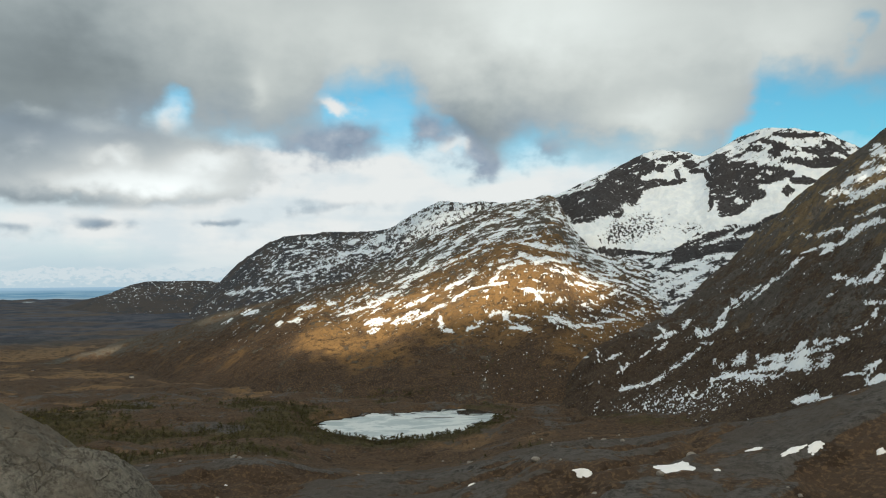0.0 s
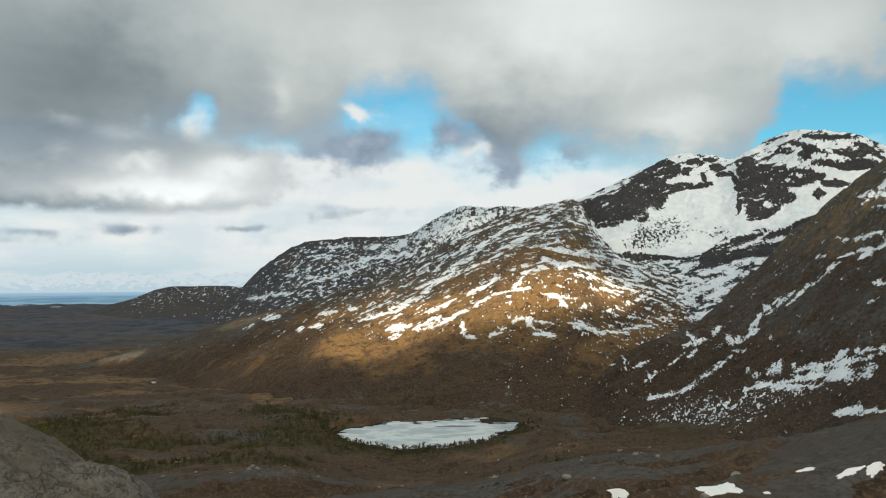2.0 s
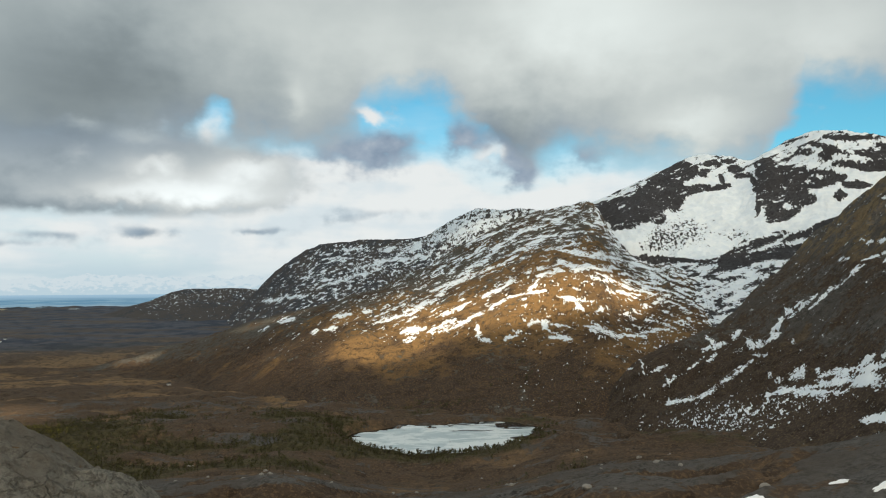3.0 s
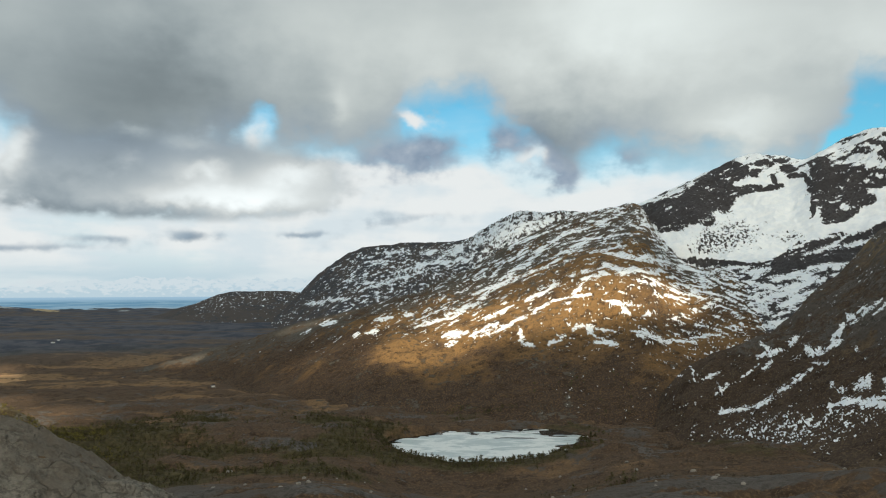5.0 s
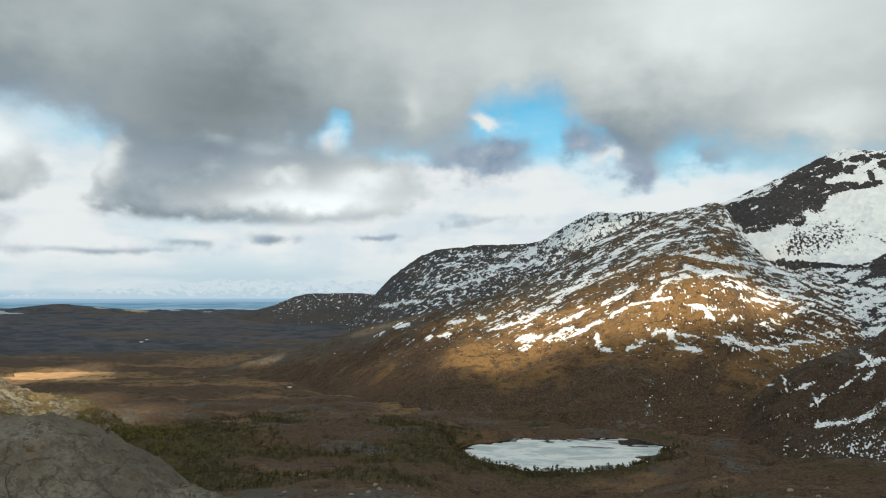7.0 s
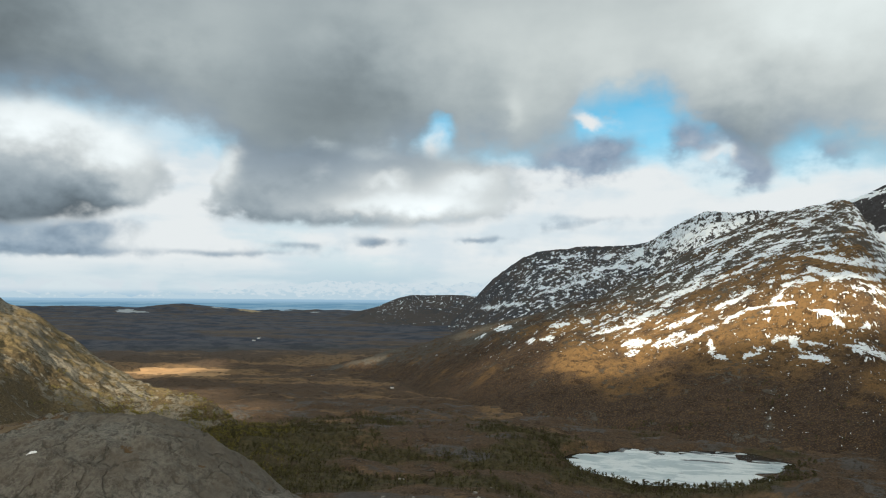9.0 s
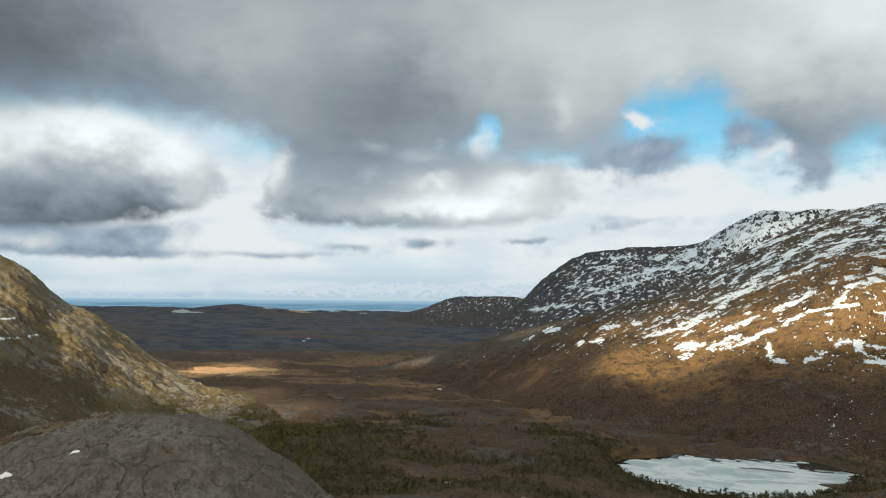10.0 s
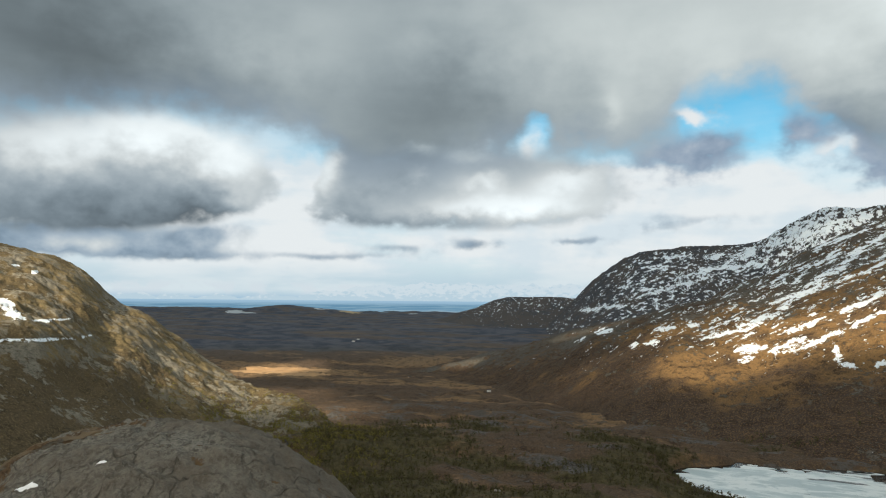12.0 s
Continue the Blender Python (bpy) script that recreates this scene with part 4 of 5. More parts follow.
def right_relief(az, r, x, y):
    rc = curve(az, [(8, 1000), (12, 1000), (18, 1100), (24, 1200), (28, 1120), (33, 1100), (50, 1000)])
    zc = curve(az, [(8, -60), (10, 20), (11.9, 62), (15.4, 85), (18.4, 115), (20.5, 157), (22.6, 201), (24.2, 235), (26.2, 264), (28.1, 288), (29.5, 309), (31, 330), (32.6, 355), (36, 400), (50, 520)])
    rf = curve(az, [(8, 860), (12, 800), (18, 640), (26, 540), (32, 450), (50, 380)])
    zf = curve(az, [(8, -14), (12, -12), (18, 18), (26, 44), (32, 66), (50, 80)])
    s = (r - rf) / (rc - rf)
    z = zf + (zc - zf) * np.clip(s, 0, 1) ** 1.15 - 0.5 * (np.maximum(r, rc) - rc) + np.minimum(s, 0) * 80
    z = z + smooth(0.05, 0.4, s) * (9 * fbm(x, y, 130, 6, 91) + 5 * fbm(x, y, 60, 6, 93, 0.55, ridged=True) + 1.8 * fbm(x, y, 16, 4, 92, 0.6)) * (1 - 0.5 * smooth(0.8, 1, s))
    el, rag = rise(r, z), fbm(x, y, 22, 4, 95, 0.65)
    ribs = fbm(az / 3.0, el - 0.45 * az, 0.22, 4, 98, 0.62)
    dots = fbm(az / 1.9, el - 0.2 * az, 0.10, 3, 94, 0.75)
    st = strips(az + 0.12 * rag, el + 0.08 * fbm(x, y, 17, 3, 96) + 0.05 * ribs, RIGHT_SNOW_A, RIGHT_SNOW_B, RIGHT_SNOW_C, RIGHT_SNOW_D)
    scrub = np.exp(-(((az - 18.3) / 6.5) ** 2) - ((el - -9.02 - 0.12 * (az - 19)) / 1.6) ** 2) + 0.8 * np.exp(-(((az - 24.3) / 4.5) ** 2) - ((el - -7.11 - 0.10 * (az - 25)) / 0.9) ** 2)
    fine = -0.06 + 0.26 * ribs + 0.14 * smooth(24, 18, az) + scrub * (0.32 + 0.46 * dots) + 0.14 * smooth(3, 7, el)
    snow = np.maximum(0.46 + 0.24 * np.clip(st, -1, 1) + 0.14 * rag + 0.16 * dots, fine)
    return z, snow, 0.10 + 0.46 * smooth(-6.5, -1.5, el) + 0.3 * fbm(x, y, 80, 5, 97), np.zeros_like(z), -0.16 + 0.34 * smooth(1.0, 4.0, el)


def hill_relief(az, r, x, y):
    rc = curve(az, [(-78, 1300), (-56, 1300), (-50, 1280), (-46, 1250), (-43, 1200), (-40, 1080), (-36, 930), (-30, 860)])
    zc = curve(az, [(-78, 270), (-62, 252), (-57.4, 240), (-55.8, 233), (-54.1, 221), (-52, 192), (-50.1, 153), (-48.2, 136), (-46.7, 110), (-45.1, 85), (-43.4, 61), (-40.8, 42), (-38.1, 42), (-35.9, 36), (-33, 8), (-30, -10)])
    rf = curve(az, [(-78, 480), (-56, 520), (-50, 580), (-44, 700), (-38, 800), (-30, 840)])
    zf = curve(az, [(-78, 60), (-56, 50), (-50, 42), (-44, 25), (-38, 8), (-30, -14)])
    s = (r - rf) / (rc - rf)
    z = zf + (zc - zf) * np.clip(s, 0, 1) ** 0.75 - 0.4 * (np.maximum(r, rc) - rc) + np.minimum(s, 0) * 80
    z = z + smooth(0.05, 0.4, s) * (6 * fbm(x, y, 110, 5, 101) + 4.5 * fbm(x, y, 75, 5, 103, 0.5, ridged=True) + 3.2 * np.floor(2.2 * fbm(x / 1.6, y, 48, 4, 104, 0.5) + 0.5) / 2.2 + 1.3 * fbm(x, y, 17, 4, 102, 0.6)) * (1 - 0.5 * smooth(0.8, 1, s))
    rag = fbm(x, y, 18, 4, 105)
    # shade on the cliff low on the left is put into its colour mix
    low = smooth(-3.0, -5.0, rise(r, z)) * smooth(-45, -49, az)
    st = strips(az + 0.12 * rag, rise(r, z) + 0.05 * rag, HILL_SNOW)
    return z, 0.40 + 0.34 * np.clip(st, -1, 1) + 0.12 * rag, 0.50 + 0.35 * fbm(x, y, 60, 5, 107) - 0.22 * low, np.zeros_like(z), 0.04 - 0.4 * low - 0.25 * lobe(az, r, -38, 860, 5, 110)


def rock_relief(az, r, x, y):
    d = np.hypot((x + 212) / np.where(x > -212, 106.0, 95.0), (y - 258) / 80.0)
    low = 95 - 42 * np.hypot((x + 148) / 46.0, (y - 268) / 56.0) ** 2.4
    z = np.maximum(117.0 - 62 * d ** 2.4, low) + 2.6 * fbm(x, y, 38, 5, 111)
    ledge = fbm((x * 0.8 + y * 0.6) / 2.6, -x * 0.6 + y * 0.8, 15, 5, 113, 0.55)
    z = z + 1.9 * np.floor(ledge * 2.5 + 0.5) / 2.5 + 0.5 * ledge + 0.6 * fbm(x, y, 6, 4, 117, 0.6)
    turf = 1.2 * lobe(x, y, -236, 236, 9, 26, 0.9) + 0.7 * lobe(x, y, -250, 262, 10, 16)
    return z, np.zeros_like(z) - 0.8, 0.92 - 0.7 * turf + 0.3 * fbm(x, y, 16, 5, 115), np.zeros_like(z), 0.1 + 0 * z

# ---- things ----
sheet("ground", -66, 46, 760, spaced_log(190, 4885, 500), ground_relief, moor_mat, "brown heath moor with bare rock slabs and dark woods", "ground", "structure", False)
sheet("ground", 46, 180, 90, spaced_log(190, 4885, 60), ground_relief, moor_mat, "brown heath bench behind the first eye", "ground", "structure", False)
sheet("ground", -180, -66, 80, spaced_log(190, 4885, 60), ground_relief, moor_mat, "brown heath bench behind the first eye", "ground", "structure", False)
sheet("ground", -180, 180, 361, [0.5, 15, 30, 60, 90, 120, 150, 175, 191], lambda az, r, x, y: [f - 0.3 * (k == 0) for k, f in enumerate(ground_relief(az * smooth(0, 150, r), r, x, y))], moor_mat, "brown heath bench under the first eye", "ground", "structure", False)
sheet("mountain", -32, 22, 760, spaced(780, 2350, 440), main_relief, land_mat, "brown grassy mountainside streaked with old snow", "mountain")
sheet("mountain", -22, 12, 440, spaced(2200, 3800, 200), back_relief, dark_mat, "dark rounded mountain ridge dappled with snow", "mountain")
sheet("headland", -31, -14, 240, spaced(3200, 4300, 90), headland_relief, dark_mat, "low dark rocky headland with snow specks", "headland")
sheet("mountain", 4, 44, 600, spaced(850, 2300, 400), peak_relief, crag_mat, "craggy snow-covered peak with a white cirque", "mountain")
sheet("mountain", 8, 46, 600, spaced(400, 1300, 400), right_relief, fell_mat, "steep dark rock slope with snow patches", "mountain")
sheet("hill", -74, -30, 480, spaced(420, 1450, 400), hill_relief, hill_mat, "rounded bare rock hill with yellow grass", "hill")
sheet("rock_outcrop", -60, -18, 340, spaced(180, 480, 200), rock_relief, slab_mat, "smooth grey bare rock dome with cracks", "rock")


def part(name, bm, mat, parent=None, label=""):
    """Links a bmesh as one mesh object, under a thing if one is given."""
    me = bpy.data.meshes.new(name)
    bm.to_mesh(me)
    bm.free()
    me.materials.append(mat)
    ob = new(name, me)
    ob.parent = parent
    return tagged(ob, label)


# ---- the frozen lake: dark water round the edge, a sheet of ice on it ----
def rim_ring(bm, scale_of, z, seed):
    ang = np.linspace(-180, 180, 241)[:-1]
    rim = curve(ang, LAKE_RIM) * scale_of(ang) * (1 + 0.025 * fbm(ang, ang * 0, 12, 4, seed))
    return [bm.verts.new((LAKE_MID[0] + q * math.cos(radians(a)), LAKE_MID[1] + q * math.sin(radians(a)), z)) for a, q in zip(ang, rim)]


bm = bmesh.new()
bm.faces.new(rim_ring(bm, lambda a: 1.05 + 0 * a, -0.35, 5))
water_mat, g, b, where = material("dark_lake_water")
g.put(b.inputs["Base Color"], g.mix(g.noise(where, 0.05, 3), (0.012, 0.016, 0.020), (0.025, 0.028, 0.030)))
b.inputs["Roughness"].default_value = 0.12
bump(g, b, g.noise(where, 1.2, 3), 0.15, 0.2)
tagged(part("lake", bm, water_mat), "dark open water round the lake ice", "lake", kind="structure")
bm = bmesh.new()
top = rim_ring(bm, lambda a: 0.99 - 0.22 * smooth(26, 34, a) * smooth(58, 50, a) - 0.05 * smooth(50, 60, a) * smooth(125, 110, a) - 0.17 * smooth(-10, 0, a) * smooth(10, 2, a) - 0.07 * smooth(95, 105, a) * smooth(150, 140, a) - 0.11 * np.maximum(0, fbm(a, a * 0 + 3, 9, 4, 9, 0.65)) * smooth(-40, 0, a), 0.0, 5)
face = bm.faces.new(top)
for e in bmesh.ops.extrude_face_region(bm, geom=[face])["geom"]:
    if isinstance(e, bmesh.types.BMVert):
        e.co.z -= 0.3
ice_mat, g, b, where = material("lake_ice")
n1, n2 = g.noise(g.stretch(where, 1, 2.2, 1), 0.025, 6, 0.62, 0.6), g.noise(where, 0.16, 5, 0.65)
c = g.mix(g.ramp(n1, 0.42, 0.56), (0.36, 0.44, 0.47), (0.60, 0.65, 0.66))
sy = g.add("ShaderNodeSeparateXYZ")
g.put(sy.inputs[0], where)
wet = g.m("ADD", g.noise(g.stretch(where, 0.6, 3.0, 1), 0.03, 5, 0.65, 0.8), g.m("ADD", g.ramp(sy.outputs[1], 800, 880, -0.06, 0.09), g.ramp(sy.outputs[0], -40, 50, 0.0, 0.05)))
c = g.mix(g.ramp(n2, 0.55, 0.72, 0, 0.6), c, (0.20, 0.28, 0.33))
c = g.mix(g.ramp(wet, 0.63, 0.68), c, (0.030, 0.040, 0.050))
g.put(b.inputs["Base Color"], c)
b.inputs["Roughness"].default_value = 0.5
bump(g, b, n2, 0.3, 0.3)
ice = tagged(part("lake_ice", bm, ice_mat), "white and grey-blue ice sheet covering the lake", "ice")
floe_rng = random.Random(17)
for k in range(22):  # broken floes in the open leads along the far shore
    a, reach = floe_rng.uniform(-15, 125), floe_rng.uniform(0.86, 0.99)
    q = float(curve(np.array([a]), LAKE_RIM)[0]) * reach
    size, turn = floe_rng.uniform(2.5, 7.0), floe_rng.uniform(0, 6.28)
    bm = bmesh.new()
    ring = []
    for c in range(9):
        ang, rad = c * 0.698, size * floe_rng.uniform(0.6, 1.1)
        u, v = 1.8 * rad * math.cos(ang), 0.7 * rad * math.sin(ang)
        ring.append(bm.verts.new((LAKE_MID[0] + q * math.cos(radians(a)) + u, LAKE_MID[1] + q * math.sin(radians(a)) + v, 0.06)))
    face = bm.faces.new(ring)
    for e in bmesh.ops.extrude_face_region(bm, geom=[face])["geom"]:
        if isinstance(e, bmesh.types.BMVert):
            e.co.z -= 0.4
    part("floe", bm, ice_mat, ice)

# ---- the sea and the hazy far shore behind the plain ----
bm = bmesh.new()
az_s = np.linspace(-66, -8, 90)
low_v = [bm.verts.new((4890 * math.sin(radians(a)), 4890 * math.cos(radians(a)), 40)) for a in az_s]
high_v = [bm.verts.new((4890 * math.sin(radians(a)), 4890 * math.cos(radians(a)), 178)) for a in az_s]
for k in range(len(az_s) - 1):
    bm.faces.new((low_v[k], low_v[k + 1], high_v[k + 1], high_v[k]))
sea_mat = bpy.data.materials.new("hazy_sea_glow")
sea_mat.use_nodes = True
g = Nodes(sea_mat.node_tree)
at = g.add("ShaderNodeTexCoord").outputs["Object"]
sz = g.add("ShaderNodeSeparateXYZ")
g.put(sz.inputs[0], at)
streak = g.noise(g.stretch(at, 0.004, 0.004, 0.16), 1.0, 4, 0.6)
# upright glowing strip; haze is painted into its colour, paler towards the top
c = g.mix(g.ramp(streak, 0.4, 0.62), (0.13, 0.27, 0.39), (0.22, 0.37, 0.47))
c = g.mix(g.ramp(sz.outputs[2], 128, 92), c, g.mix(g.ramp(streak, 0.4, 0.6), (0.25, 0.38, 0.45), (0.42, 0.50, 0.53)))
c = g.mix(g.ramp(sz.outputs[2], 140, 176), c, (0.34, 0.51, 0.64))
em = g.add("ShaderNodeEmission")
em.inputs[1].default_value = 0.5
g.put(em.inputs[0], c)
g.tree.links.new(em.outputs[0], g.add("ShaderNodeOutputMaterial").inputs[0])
tagged(part("backdrop", bm, sea_mat), "blue sea backdrop beyond the plain, glowing with painted haze", "sea", kind="structure")


def far_range():
    """The snowy mountains far across the sea: a glowing backdrop, distance haze painted into its colours."""
    az = np.linspace(-64, -8, 500)
    crest = 0.25 + 0.95 * smooth(-42, -30, az) * smooth(-8, -16, az) + 0.30 * fbm(az, az * 0 + 5, 3.2, 5, 301, 0.62, ridged=True)
    rows = []
    bm = bmesh.new()
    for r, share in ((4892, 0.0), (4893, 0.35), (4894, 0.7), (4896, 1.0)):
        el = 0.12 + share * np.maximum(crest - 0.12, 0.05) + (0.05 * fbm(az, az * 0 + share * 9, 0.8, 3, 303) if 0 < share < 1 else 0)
        rows.append([bm.verts.new((r * math.sin(radians(a)), r * math.cos(radians(a)), FIRST_EYE_Z + r * math.tan(radians(e)))) for a, e in zip(az, el)])
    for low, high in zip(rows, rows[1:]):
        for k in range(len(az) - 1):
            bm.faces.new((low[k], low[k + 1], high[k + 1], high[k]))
    mat = bpy.data.materials.new("hazy_range_glow")
    mat.use_nodes = True
    g = Nodes(mat.node_tree)
    at = g.add("ShaderNodeTexCoord").outputs["Object"]
    sz = g.add("ShaderNodeSeparateXYZ")
    g.put(sz.inputs[0], at)
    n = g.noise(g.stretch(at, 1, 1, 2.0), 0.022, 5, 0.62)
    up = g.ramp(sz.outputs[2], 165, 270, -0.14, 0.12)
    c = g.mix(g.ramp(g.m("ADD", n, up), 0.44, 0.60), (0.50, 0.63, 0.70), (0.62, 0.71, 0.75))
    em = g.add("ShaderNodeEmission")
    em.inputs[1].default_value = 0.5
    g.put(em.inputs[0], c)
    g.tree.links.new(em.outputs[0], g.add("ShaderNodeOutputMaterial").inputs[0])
    tagged(part("backdrop", bm, mat), "snowy range backdrop beyond the sea, glowing with painted haze", "mountains", kind="structure")


far_range()


def islet(az, z, half, high):
    bm = bmesh.new()
    n = 14
    rng = random.Random(int(az * 10))
    tops = [(0.25 + 0.75 * math.sin(math.pi * k / n) ** 0.6 * rng.uniform(0.5, 1.0)) * high * (0 < k < n) for k in range(n + 1)]
    rows = []
    for dy, f in ((-6, 0.0), (0, 1.0), (8, 0.0)):
        rows.append([bm.verts.new((half * (2 * k / n - 1), dy, tops[k] * f)) for k in range(n + 1)])
    for a, b2 in zip(rows, rows[1:]):
        for k in range(n):
            bm.faces.new((a[k], a[k + 1], b2[k + 1], b2[k]))
    ob = part("islet", bm, islet_mat)
    ob.matrix_world = pose(4870 * math.sin(radians(az)), 4870 * math.cos(radians(az)), z, 0, 0, -az)
    return tagged(ob, "low dark skerry in the far sea", "islet", "skerries along the coast")


islet_mat = plain("skerry", (0.07, 0.085, 0.10), (0.10, 0.11, 0.12), 0.02)
for az, z, half, high in ((-34.0, 98, 80, 14), (-32.2, 104, 60, 9), (-30.4, 100, 120, 10), (-29.0, 92, 70, 9), (-27.4, 88, 80, 8), (-26.0, 96, 60, 8), (-51.5, 126, 70, 8), (-31.5, 88, 90, 8)):
    islet(az, z, half, high)

# ---- woods ----
def surface(x, y):
    """The height of the land at points of the plan."""
    r, az = np.hypot(x, y), np.degrees(np.arctan2(x, y))
    z = ground_height(az, r, x, y)
    for fun, lo, hi in ((main_relief, -31, 21), (right_relief, 8.5, 45), (hill_relief, -73, -31)):
        ok = (az > lo) & (az < hi)
        if ok.any():
            z[ok] = np.maximum(z[ok], fun(az[ok], r[ok], x[ok], y[ok])[0])
    return z


def tree_pieces(rng, kind, clumps):
    """Vertices and triangles of a trunk with limbs, and of a ragged crown of many small leaf clumps; one metre high."""
    tv, tf, cv, cf = [], [], [], []

    def limb(p, q, r0, r1):
        k = len(tv)
        axis = (q - p).normalized()
        side = axis.orthogonal().normalized()
        other = axis.cross(side)
        for c, rad in ((p, r0), (q, r1)):
            for a in (0, 2.09, 4.19):
                tv.append(c + rad * (math.cos(a) * side + math.sin(a) * other))
        for a in range(3):
            b3 = (a + 1) % 3
            tf.extend(((k + a, k + b3, k + 3 + b3), (k + a, k + 3 + b3, k + 3 + a)))

    top = Vector((rng.uniform(-0.06, 0.06), rng.uniform(-0.06, 0.06), 0.96))
    limb(Vector((0, 0, -0.05)), top * 0.5, 0.035, 0.024)
    limb(top * 0.5, top, 0.024, 0.006)
    ends = []
    for k in range(7):
        h = rng.uniform(0.25, 0.85)
        a = rng.uniform(0, 6.28)
        reach = {"pine": 0.30 * (1.15 - h) + 0.05, "birch": 0.28, "scrub": 0.42}[kind] * rng.uniform(0.7, 1.2)
        q = top * h + Vector((math.cos(a) * reach, math.sin(a) * reach, rng.uniform(-0.02, 0.16)))
        limb(top * h, q, 0.012, 0.004)
        ends.append((top * h, q))
    for k in range(clumps):
        p, q = rng.choice(ends)
        c = p.lerp(q, rng.uniform(0.35, 1.1)) + Vector((rng.gauss(0, 0.06), rng.gauss(0, 0.06), rng.gauss(0.02, 0.06)))
        n = Vector((rng.gauss(0, 1), rng.gauss(0, 1), rng.gauss(0.6, 1))).normalized()
        s1, s2 = n.orthogonal().normalized(), None
        s2 = n.cross(s1)
        big = rng.uniform(0.06, 0.13) * (0.8 if kind == "birch" else 1.0)
        i = len(cv)
        a0 = rng.uniform(0, 6.28)
        for a, rad in ((0, 1), (1.7, 0.7), (3.1, 1.1), (4.6, 0.6)):
            cv.append(c + big * rad * (math.cos(a + a0) * s1 + math.sin(a + a0) * s2) + n * rng.uniform(-0.02, 0.02))
        cf.extend(((i, i + 1, i + 2), (i, i + 2, i + 3)))
    return tv, tf, cv, cf


def mesh_from(name, verts, tris, mat):
    me = bpy.data.meshes.new(name)
    me.from_pydata([tuple(v) for v in verts], [], tris)
    me.materials.append(mat)
    return me


def scatter(rng, n, az0, az1, r0, r1, keep):
    """n random points of a fan of the plan, kept with the chance that keep(x, y) gives."""
    out = []
    while len(out) < n:
        az = rng.uniform(az0, az1, 6 * n)
        r = np.sqrt(rng.uniform(r0 * r0, r1 * r1, 6 * n))
        x, y = r * np.sin(np.radians(az)), r * np.cos(np.radians(az))
        ok = rng.uniform(0, 1, 6 * n) < keep(x, y)
        if not ok.any():
            break
        out.extend(zip(x[ok], y[ok]))
    p = np.array(out[:n])
    return p[:, 0], p[:, 1]


def woods(name, kind, n, tall, region, keep, mat, label, seed):
    rng, rnd = np.random.default_rng(seed), random.Random(seed)
    x, y = scatter(rng, n, *region, keep)
    z = surface(x, y)
    kinds = [tree_pieces(rnd, kind, 22 if kind != "scrub" else 16) for k in range(7)]
    verts, faces, base = [], [], 0
    for k in range(n):
        tv, tf, cv, cf = kinds[k % 7]
        v = np.array([tuple(p) for p in tv + cv])
        h, a = tall * rng.uniform(0.55, 1.25), rng.uniform(0, 6.28)
        wide = h * rng.uniform(0.85, 1.25)
        c, s = math.cos(a), math.sin(a)
        verts.append(np.stack([x[k] + wide * (v[:, 0] * c - v[:, 1] * s), y[k] + wide * (v[:, 0] * s + v[:, 1] * c), z[k] + h * v[:, 2]], -1))
        f = np.array(tf + [tuple(i + len(tv) for i in q) for q in cf])
        faces.append(f + base)
        base += len(v)
    me = mesh_from(name, np.concatenate(verts).tolist(), np.concatenate(faces).tolist(), mat)
    return tagged(new(name, me), label, "woods", kind="stuff")


def off_lake(x, y):
    return lake_reach(x, y) < 0.02


def in_wood(x, y):
    return smooth(0.30, 0.72, wood_field(x, y) + 0.25 * fbm(x, y, 28, 3, 38)) * off_lake(x, y)


def shore(x, y):
    d = np.hypot(x - LAKE_MID[0], y - LAKE_MID[1]) / curve(np.degrees(np.arctan2(y - LAKE_MID[1], x - LAKE_MID[0])), LAKE_RIM)
    return (d > 1.06) * smooth(1.35, 1.1, d) * smooth(860, 790, y)


def lower_slope(x, y):
    r, az = np.hypot(x, y), np.degrees(np.arctan2(x, y))
    return (0.25 + 0.75 * smooth(-0.2, 0.4, fbm(x, y, 45, 3, 131))) * smooth(1020, 850, r) * off_lake(x, y)


def hill_foot(x, y):
    r, az = np.hypot(x, y), np.degrees(np.arctan2(x, y))
    return (lobe(az, r, -39, 850, 4.5, 90) + 0.9 * lobe(az, r, -34.5, 790, 3.5, 110)) * smooth(-0.35, 0.25, fbm(x, y, 50, 3, 133))


woods("pine_wood", "pine", 3400, 4.8, (-36, 8, 470, 1150), in_wood, needle_mat, "dark green pines scattered over the moor", 201)
woods("birch_wood", "birch", 2600, 3.6, (-36, 10, 460, 1250), lambda x, y: in_wood(x, y) * 0.8 + 0.12 * off_lake(x, y), twig_mat, "leafless brown birch wood on the valley floor", 203)
woods("birch_scrub", "scrub", 1900, 2.4, (6, 34, 480, 1050), lower_slope, twig_mat, "leafless birch scrub on the lower slope", 204)
woods("shore_birch", "scrub", 700, 3.2, (-13, 7, 640, 860), shore, needle_mat, "dense dark olive birch scrub along the lake shore", 206)
woods("willow_scrub", "scrub", 3000, 3.8, (-50, -28, 560, 1080), hill_foot, olive_mat, "yellow-green scrub at the foot of the rock hill", 205)


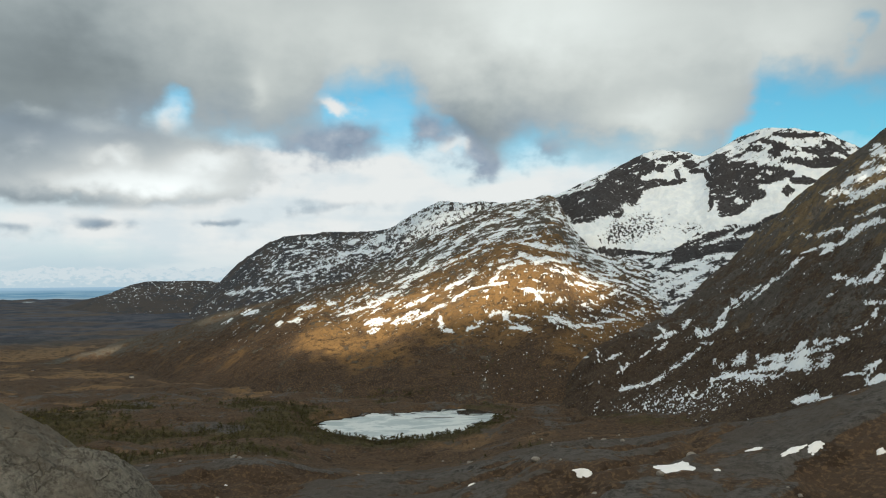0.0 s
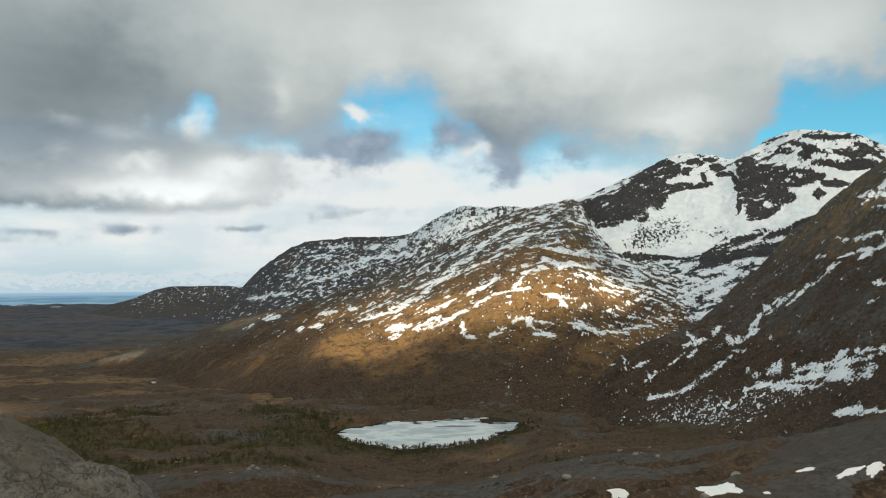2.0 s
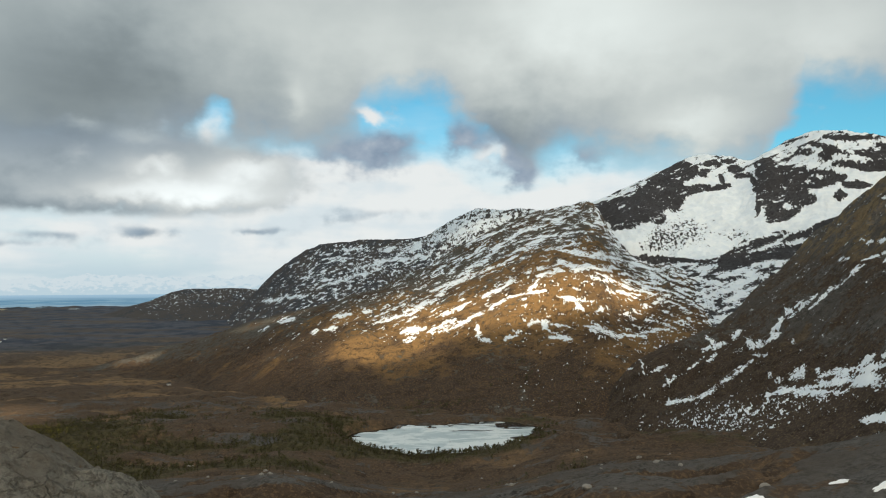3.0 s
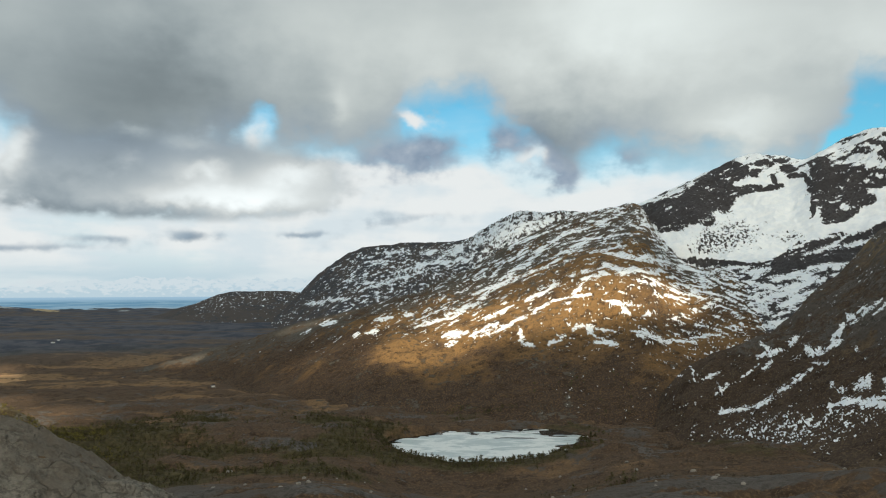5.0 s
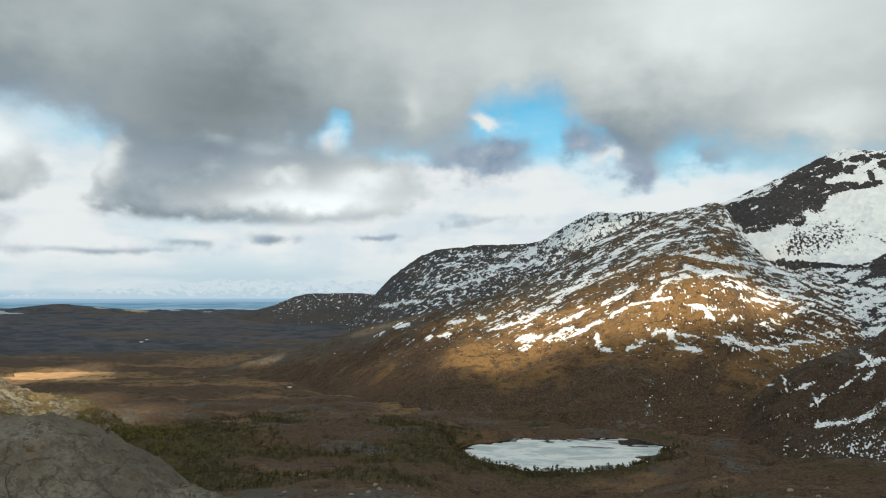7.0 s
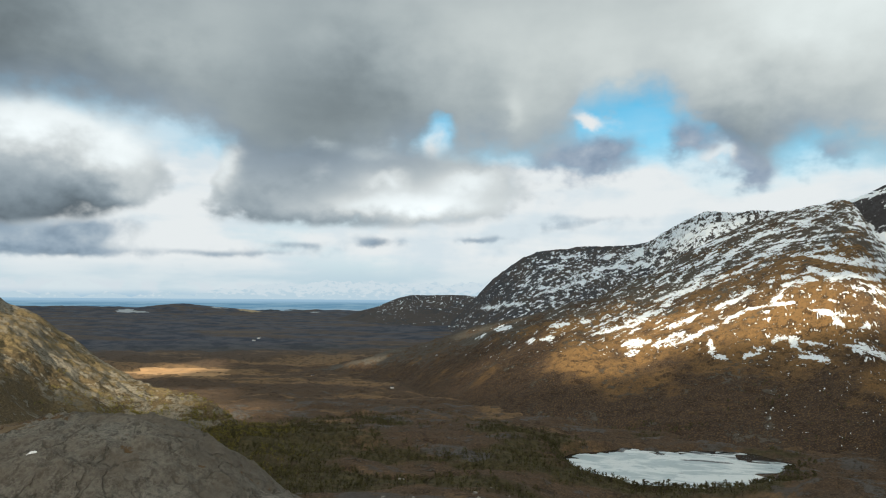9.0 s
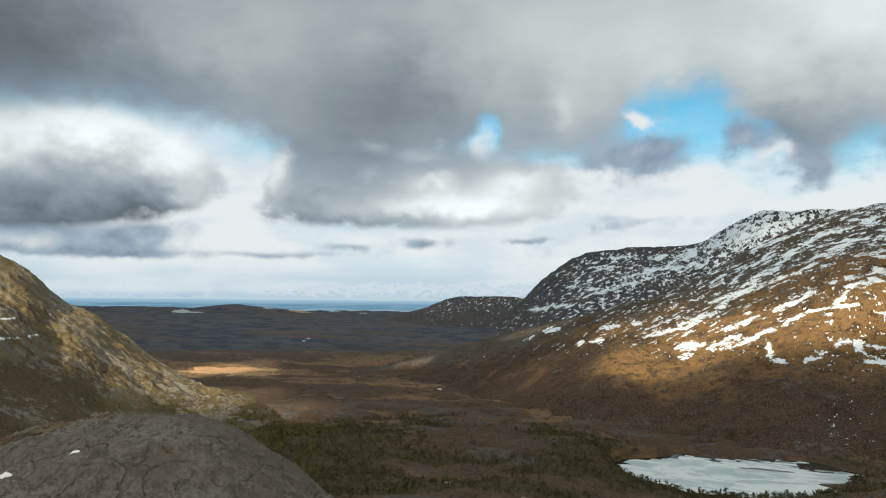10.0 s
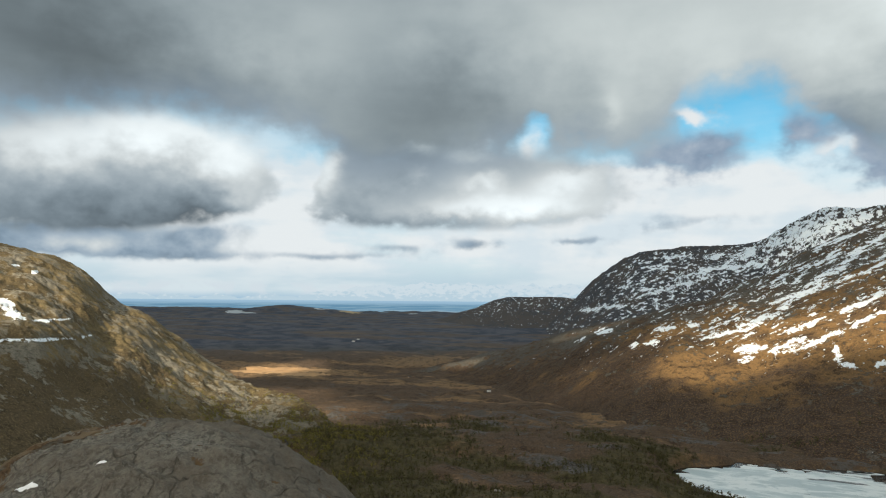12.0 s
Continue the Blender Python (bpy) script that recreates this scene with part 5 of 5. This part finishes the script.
# ---- snow patches, turf, boulders, cabins ----
def draped(name, cx, cy, half_x, half_y, turn, thick, mat, height, seed, parent=None, label=""):
    """A ragged low mound that lies on the land round (cx, cy)."""
    n, rings = 40, 5
    ang = np.linspace(0, 2 * math.pi, n, endpoint=False)
    rag = 1 + 0.34 * fbm(3 * np.cos(ang), 3 * np.sin(ang), 2.2, 4, seed)
    bm = bmesh.new()
    xs, ys, fs = [float(cx)], [float(cy)], [1.0]
    c, s = math.cos(radians(turn)), math.sin(radians(turn))
    for k in range(1, rings + 1):
        f = k / rings
        u, v = half_x * f * rag * np.cos(ang), half_y * f * rag * np.sin(ang)
        xs.extend(cx + u * c - v * s), ys.extend(cy + u * s + v * c), fs.extend([1 - f * f] * n)
    xs, ys, fs = np.array(xs), np.array(ys), np.array(fs)
    zs = height(xs, ys) + thick * fs - 0.15 * (fs == 0)
    v = [bm.verts.new(p) for p in zip(xs, ys, zs)]
    for k in range(n):
        q = (k + 1) % n
        bm.faces.new((v[0], v[1 + k], v[1 + q]))
        for ring in range(rings - 1):
            a, b2 = 1 + ring * n, 1 + (ring + 1) * n
            bm.faces.new((v[a + k], v[b2 + k], v[b2 + q], v[a + q]))
    return part(name, bm, mat, parent, label)


def dome_top(x, y):
    return rock_relief(np.degrees(np.arctan2(x, y)), np.hypot(x, y), x, y)[0]


for x, y, hx, hy, turn, seed in ((85, 263, 9.5, 6.5, 35, 1), (54, 278, 4.2, 2.6, 20, 2), (120, 275, 3.6, 2.2, 15, 3), (129, 263, 6.5, 1.6, 22, 4), (137, 262, 4.0, 2.4, 30, 5), (99, 258, 1.3, 1.1, 0, 6), (155, 252, 1.8, 1.5, 10, 7), (11, 296, 1.6, 1.0, 10, 8), (-118, 384, 0.9, 0.7, 0, 9)):
    ob = draped("snow_patch", x, y, hx, hy, turn, 0.5, old_snow_mat, surface, seed)
    tagged(ob, "small patch of old white snow in a hollow", "snow", "snow patches on the bench")
for x, y, hx, hy, turn, seed in ((-215, 219, 3.0, 1.3, 30, 11), (-198, 230, 1.6, 0.6, 20, 12)):
    ob = draped("snow_patch", x, y, hx, hy, turn, 0.35, old_snow_mat, dome_top, seed)
    tagged(ob, "thin strip of old snow on bare rock", "snow", "snow patches on the rock dome")


turf_mat = plain("brown_turf", (0.078, 0.060, 0.038), (0.125, 0.095, 0.060), 0.25)
outcrop = bpy.data.objects["rock_outcrop"]
for x, y, hx, hy, turn, seed in ((-246, 228, 16, 6, 48, 41), (-232, 244, 12, 4, 50, 42), (-250, 262, 8, 5, 60, 45), (-196, 214, 9, 2.5, 25, 47)):
    draped("turf", x, y, hx, hy, turn, 0.35, turf_mat, dome_top, seed, outcrop, "brown turf in a hollow of the rock")


def pine(x, y, z, high, turn, kind):
    """A small dark pine: trunk with limbs, ragged crown."""
    tree = new("pine_tree")
    tree.matrix_world = pose(x, y, z, 0, 0, turn) @ Matrix.Scale(high, 4)
    for name, me in (("trunk", kind[0]), ("crown", kind[1])):
        ob = new(name, me)
        ob.parent = tree
        tagged(ob)
    return tagged(tree, "small dark pine on the lake shore", "tree", "pines along the lake")


rnd = random.Random(202)
pine_kinds = []
for k in range(6):
    tv, tf, cv, cf = tree_pieces(rnd, "pine", 60)
    pine_kinds.append((mesh_from("trunk", tv, tf, bark_mat), mesh_from("crown", cv, cf, needle_mat)))
rng = np.random.default_rng(202)
tree_x, tree_y = scatter(rng, 240, -14, 8, 640, 900, shore)
tree_z = surface(tree_x, tree_y)
for k in range(len(tree_x)):
    pine(tree_x[k], tree_y[k], tree_z[k], rng.uniform(3.0, 6.5), rng.uniform(0, 360), pine_kinds[k % 6])


def boulder_mesh(seed):
    bm = bmesh.new()
    bmesh.ops.create_icosphere(bm, subdivisions=2, radius=1)
    rng = random.Random(seed)
    off = Vector((rng.uniform(0, 50), rng.uniform(0, 50), rng.uniform(0, 50)))
    for q in bm.verts:
        k = 1 + 0.35 * noise.noise(q.co * 1.1 + off) + 0.12 * noise.noise(q.co * 3 + off)
        q.co = Vector((q.co.x * 1.2, q.co.y * 0.9, q.co.z * 0.75)) * k
    me = bpy.data.meshes.new("boulder")
    bm.to_mesh(me)
    bm.free()
    me.materials.append(boulder_mat)
    return me


stones = [boulder_mesh(k) for k in range(6)]
rng = np.random.default_rng(31)
bx, by = scatter(rng, 150, -58, 40, 215, 620, lambda x, y: smooth(-0.1, 0.5, fbm(x, y, 60, 3, 141)) * (np.hypot(x + 212, y - 258) > 105))
bz = surface(bx, by)
for k in range(len(bx)):
    ob = new("boulder", stones[k % 6])
    size = 0.5 + 1.5 * rng.uniform() ** 2
    ob.matrix_world = pose(bx[k], by[k], bz[k] + 0.25 * size, rng.uniform(-15, 15), rng.uniform(-15, 15), rng.uniform(0, 360)) @ Matrix.Scale(size, 4)
    tagged(ob, "weathered grey boulder lying on the heath", "boulder", "boulders on the bench")


def cabin(x, y, turn, long, wide, high):
    z = float(surface(np.array([float(x)]), np.array([float(y)]))[0])
    house = new("cabin")
    house.matrix_world = pose(x, y, z, 0, 0, turn)
    tagged(house, "small white wooden cabin on the plain", "cabin", "cabins on the plain")
    bm = bmesh.new()
    bmesh.ops.create_cube(bm, size=1)
    bmesh.ops.scale(bm, vec=(long, wide, high + 1), verts=bm.verts)
    bmesh.ops.translate(bm, vec=(0, 0, (high - 1) / 2), verts=bm.verts)
    part("wall", bm, wall_mat, house)
    bm = bmesh.new()
    a, b2, t2 = long / 2 + 0.5, wide / 2 + 0.5, high + wide * 0.45
    p = [bm.verts.new(q) for q in ((-a, -b2, high), (a, -b2, high), (a, b2, high), (-a, b2, high), (-a, 0, t2), (a, 0, t2))]
    for f in ((0, 1, 5, 4), (2, 3, 4, 5), (0, 4, 3), (1, 2, 5), (0, 3, 2, 1)):
        bm.faces.new([p[i] for i in f])
    part("roof", bm, roof_mat, house)


for x, y, turn, long, wide, high in ((-1680, 2413, 20, 12, 8, 4), (-1705, 2480, 60, 9, 6, 3.5), (-1020, 1760, 10, 8, 6, 3.5), (-640, 1450, 40, 7, 5, 3)):
    cabin(x, y, turn, long, wide, high)

# pale waters and fields on the far plain
water_far = plain("pale_far_water", (0.22, 0.25, 0.27), (0.34, 0.37, 0.39), 0.01, 0.4)
field_far = plain("straw_field", (0.26, 0.20, 0.12), (0.36, 0.28, 0.17), 0.01)
for x, y, hx, hy, seed in ((-3149, 3232, 60, 55, 21), (-3060, 3260, 40, 30, 22), (-2820, 3640, 50, 26, 23), (-2330, 3960, 34, 14, 24)):
    ob = draped("tarn", x, y, hx, hy, 45, 1.5, water_far, surface, seed)
    tagged(ob, "small pale frozen tarn on the far plain", "tarn", "tarns on the far plain")
ob = draped("field", -2651, 3726, 75, 70, 30, 2.0, field_far, surface, 31)
tagged(ob, "straw-coloured field on the far plain", "field")

# straw-coloured mounds added where the sun patch falls; their pale colour stands for sunlight
sun_patch_mat = plain("sun_patch_straw", (0.14, 0.085, 0.045), (0.34, 0.215, 0.11), 0.035)
for x, y, hx, hy, turn, seed in ((-1440, 1730, 150, 95, 40, 32), (-1300, 1650, 75, 50, 35, 33)):
    ob = draped("bog", x, y, hx, hy, turn, 3.0, sun_patch_mat, surface, seed)
    tagged(ob, "straw-coloured patch standing in for sunlight on the brown plain", "bog", "bogs on the plain")
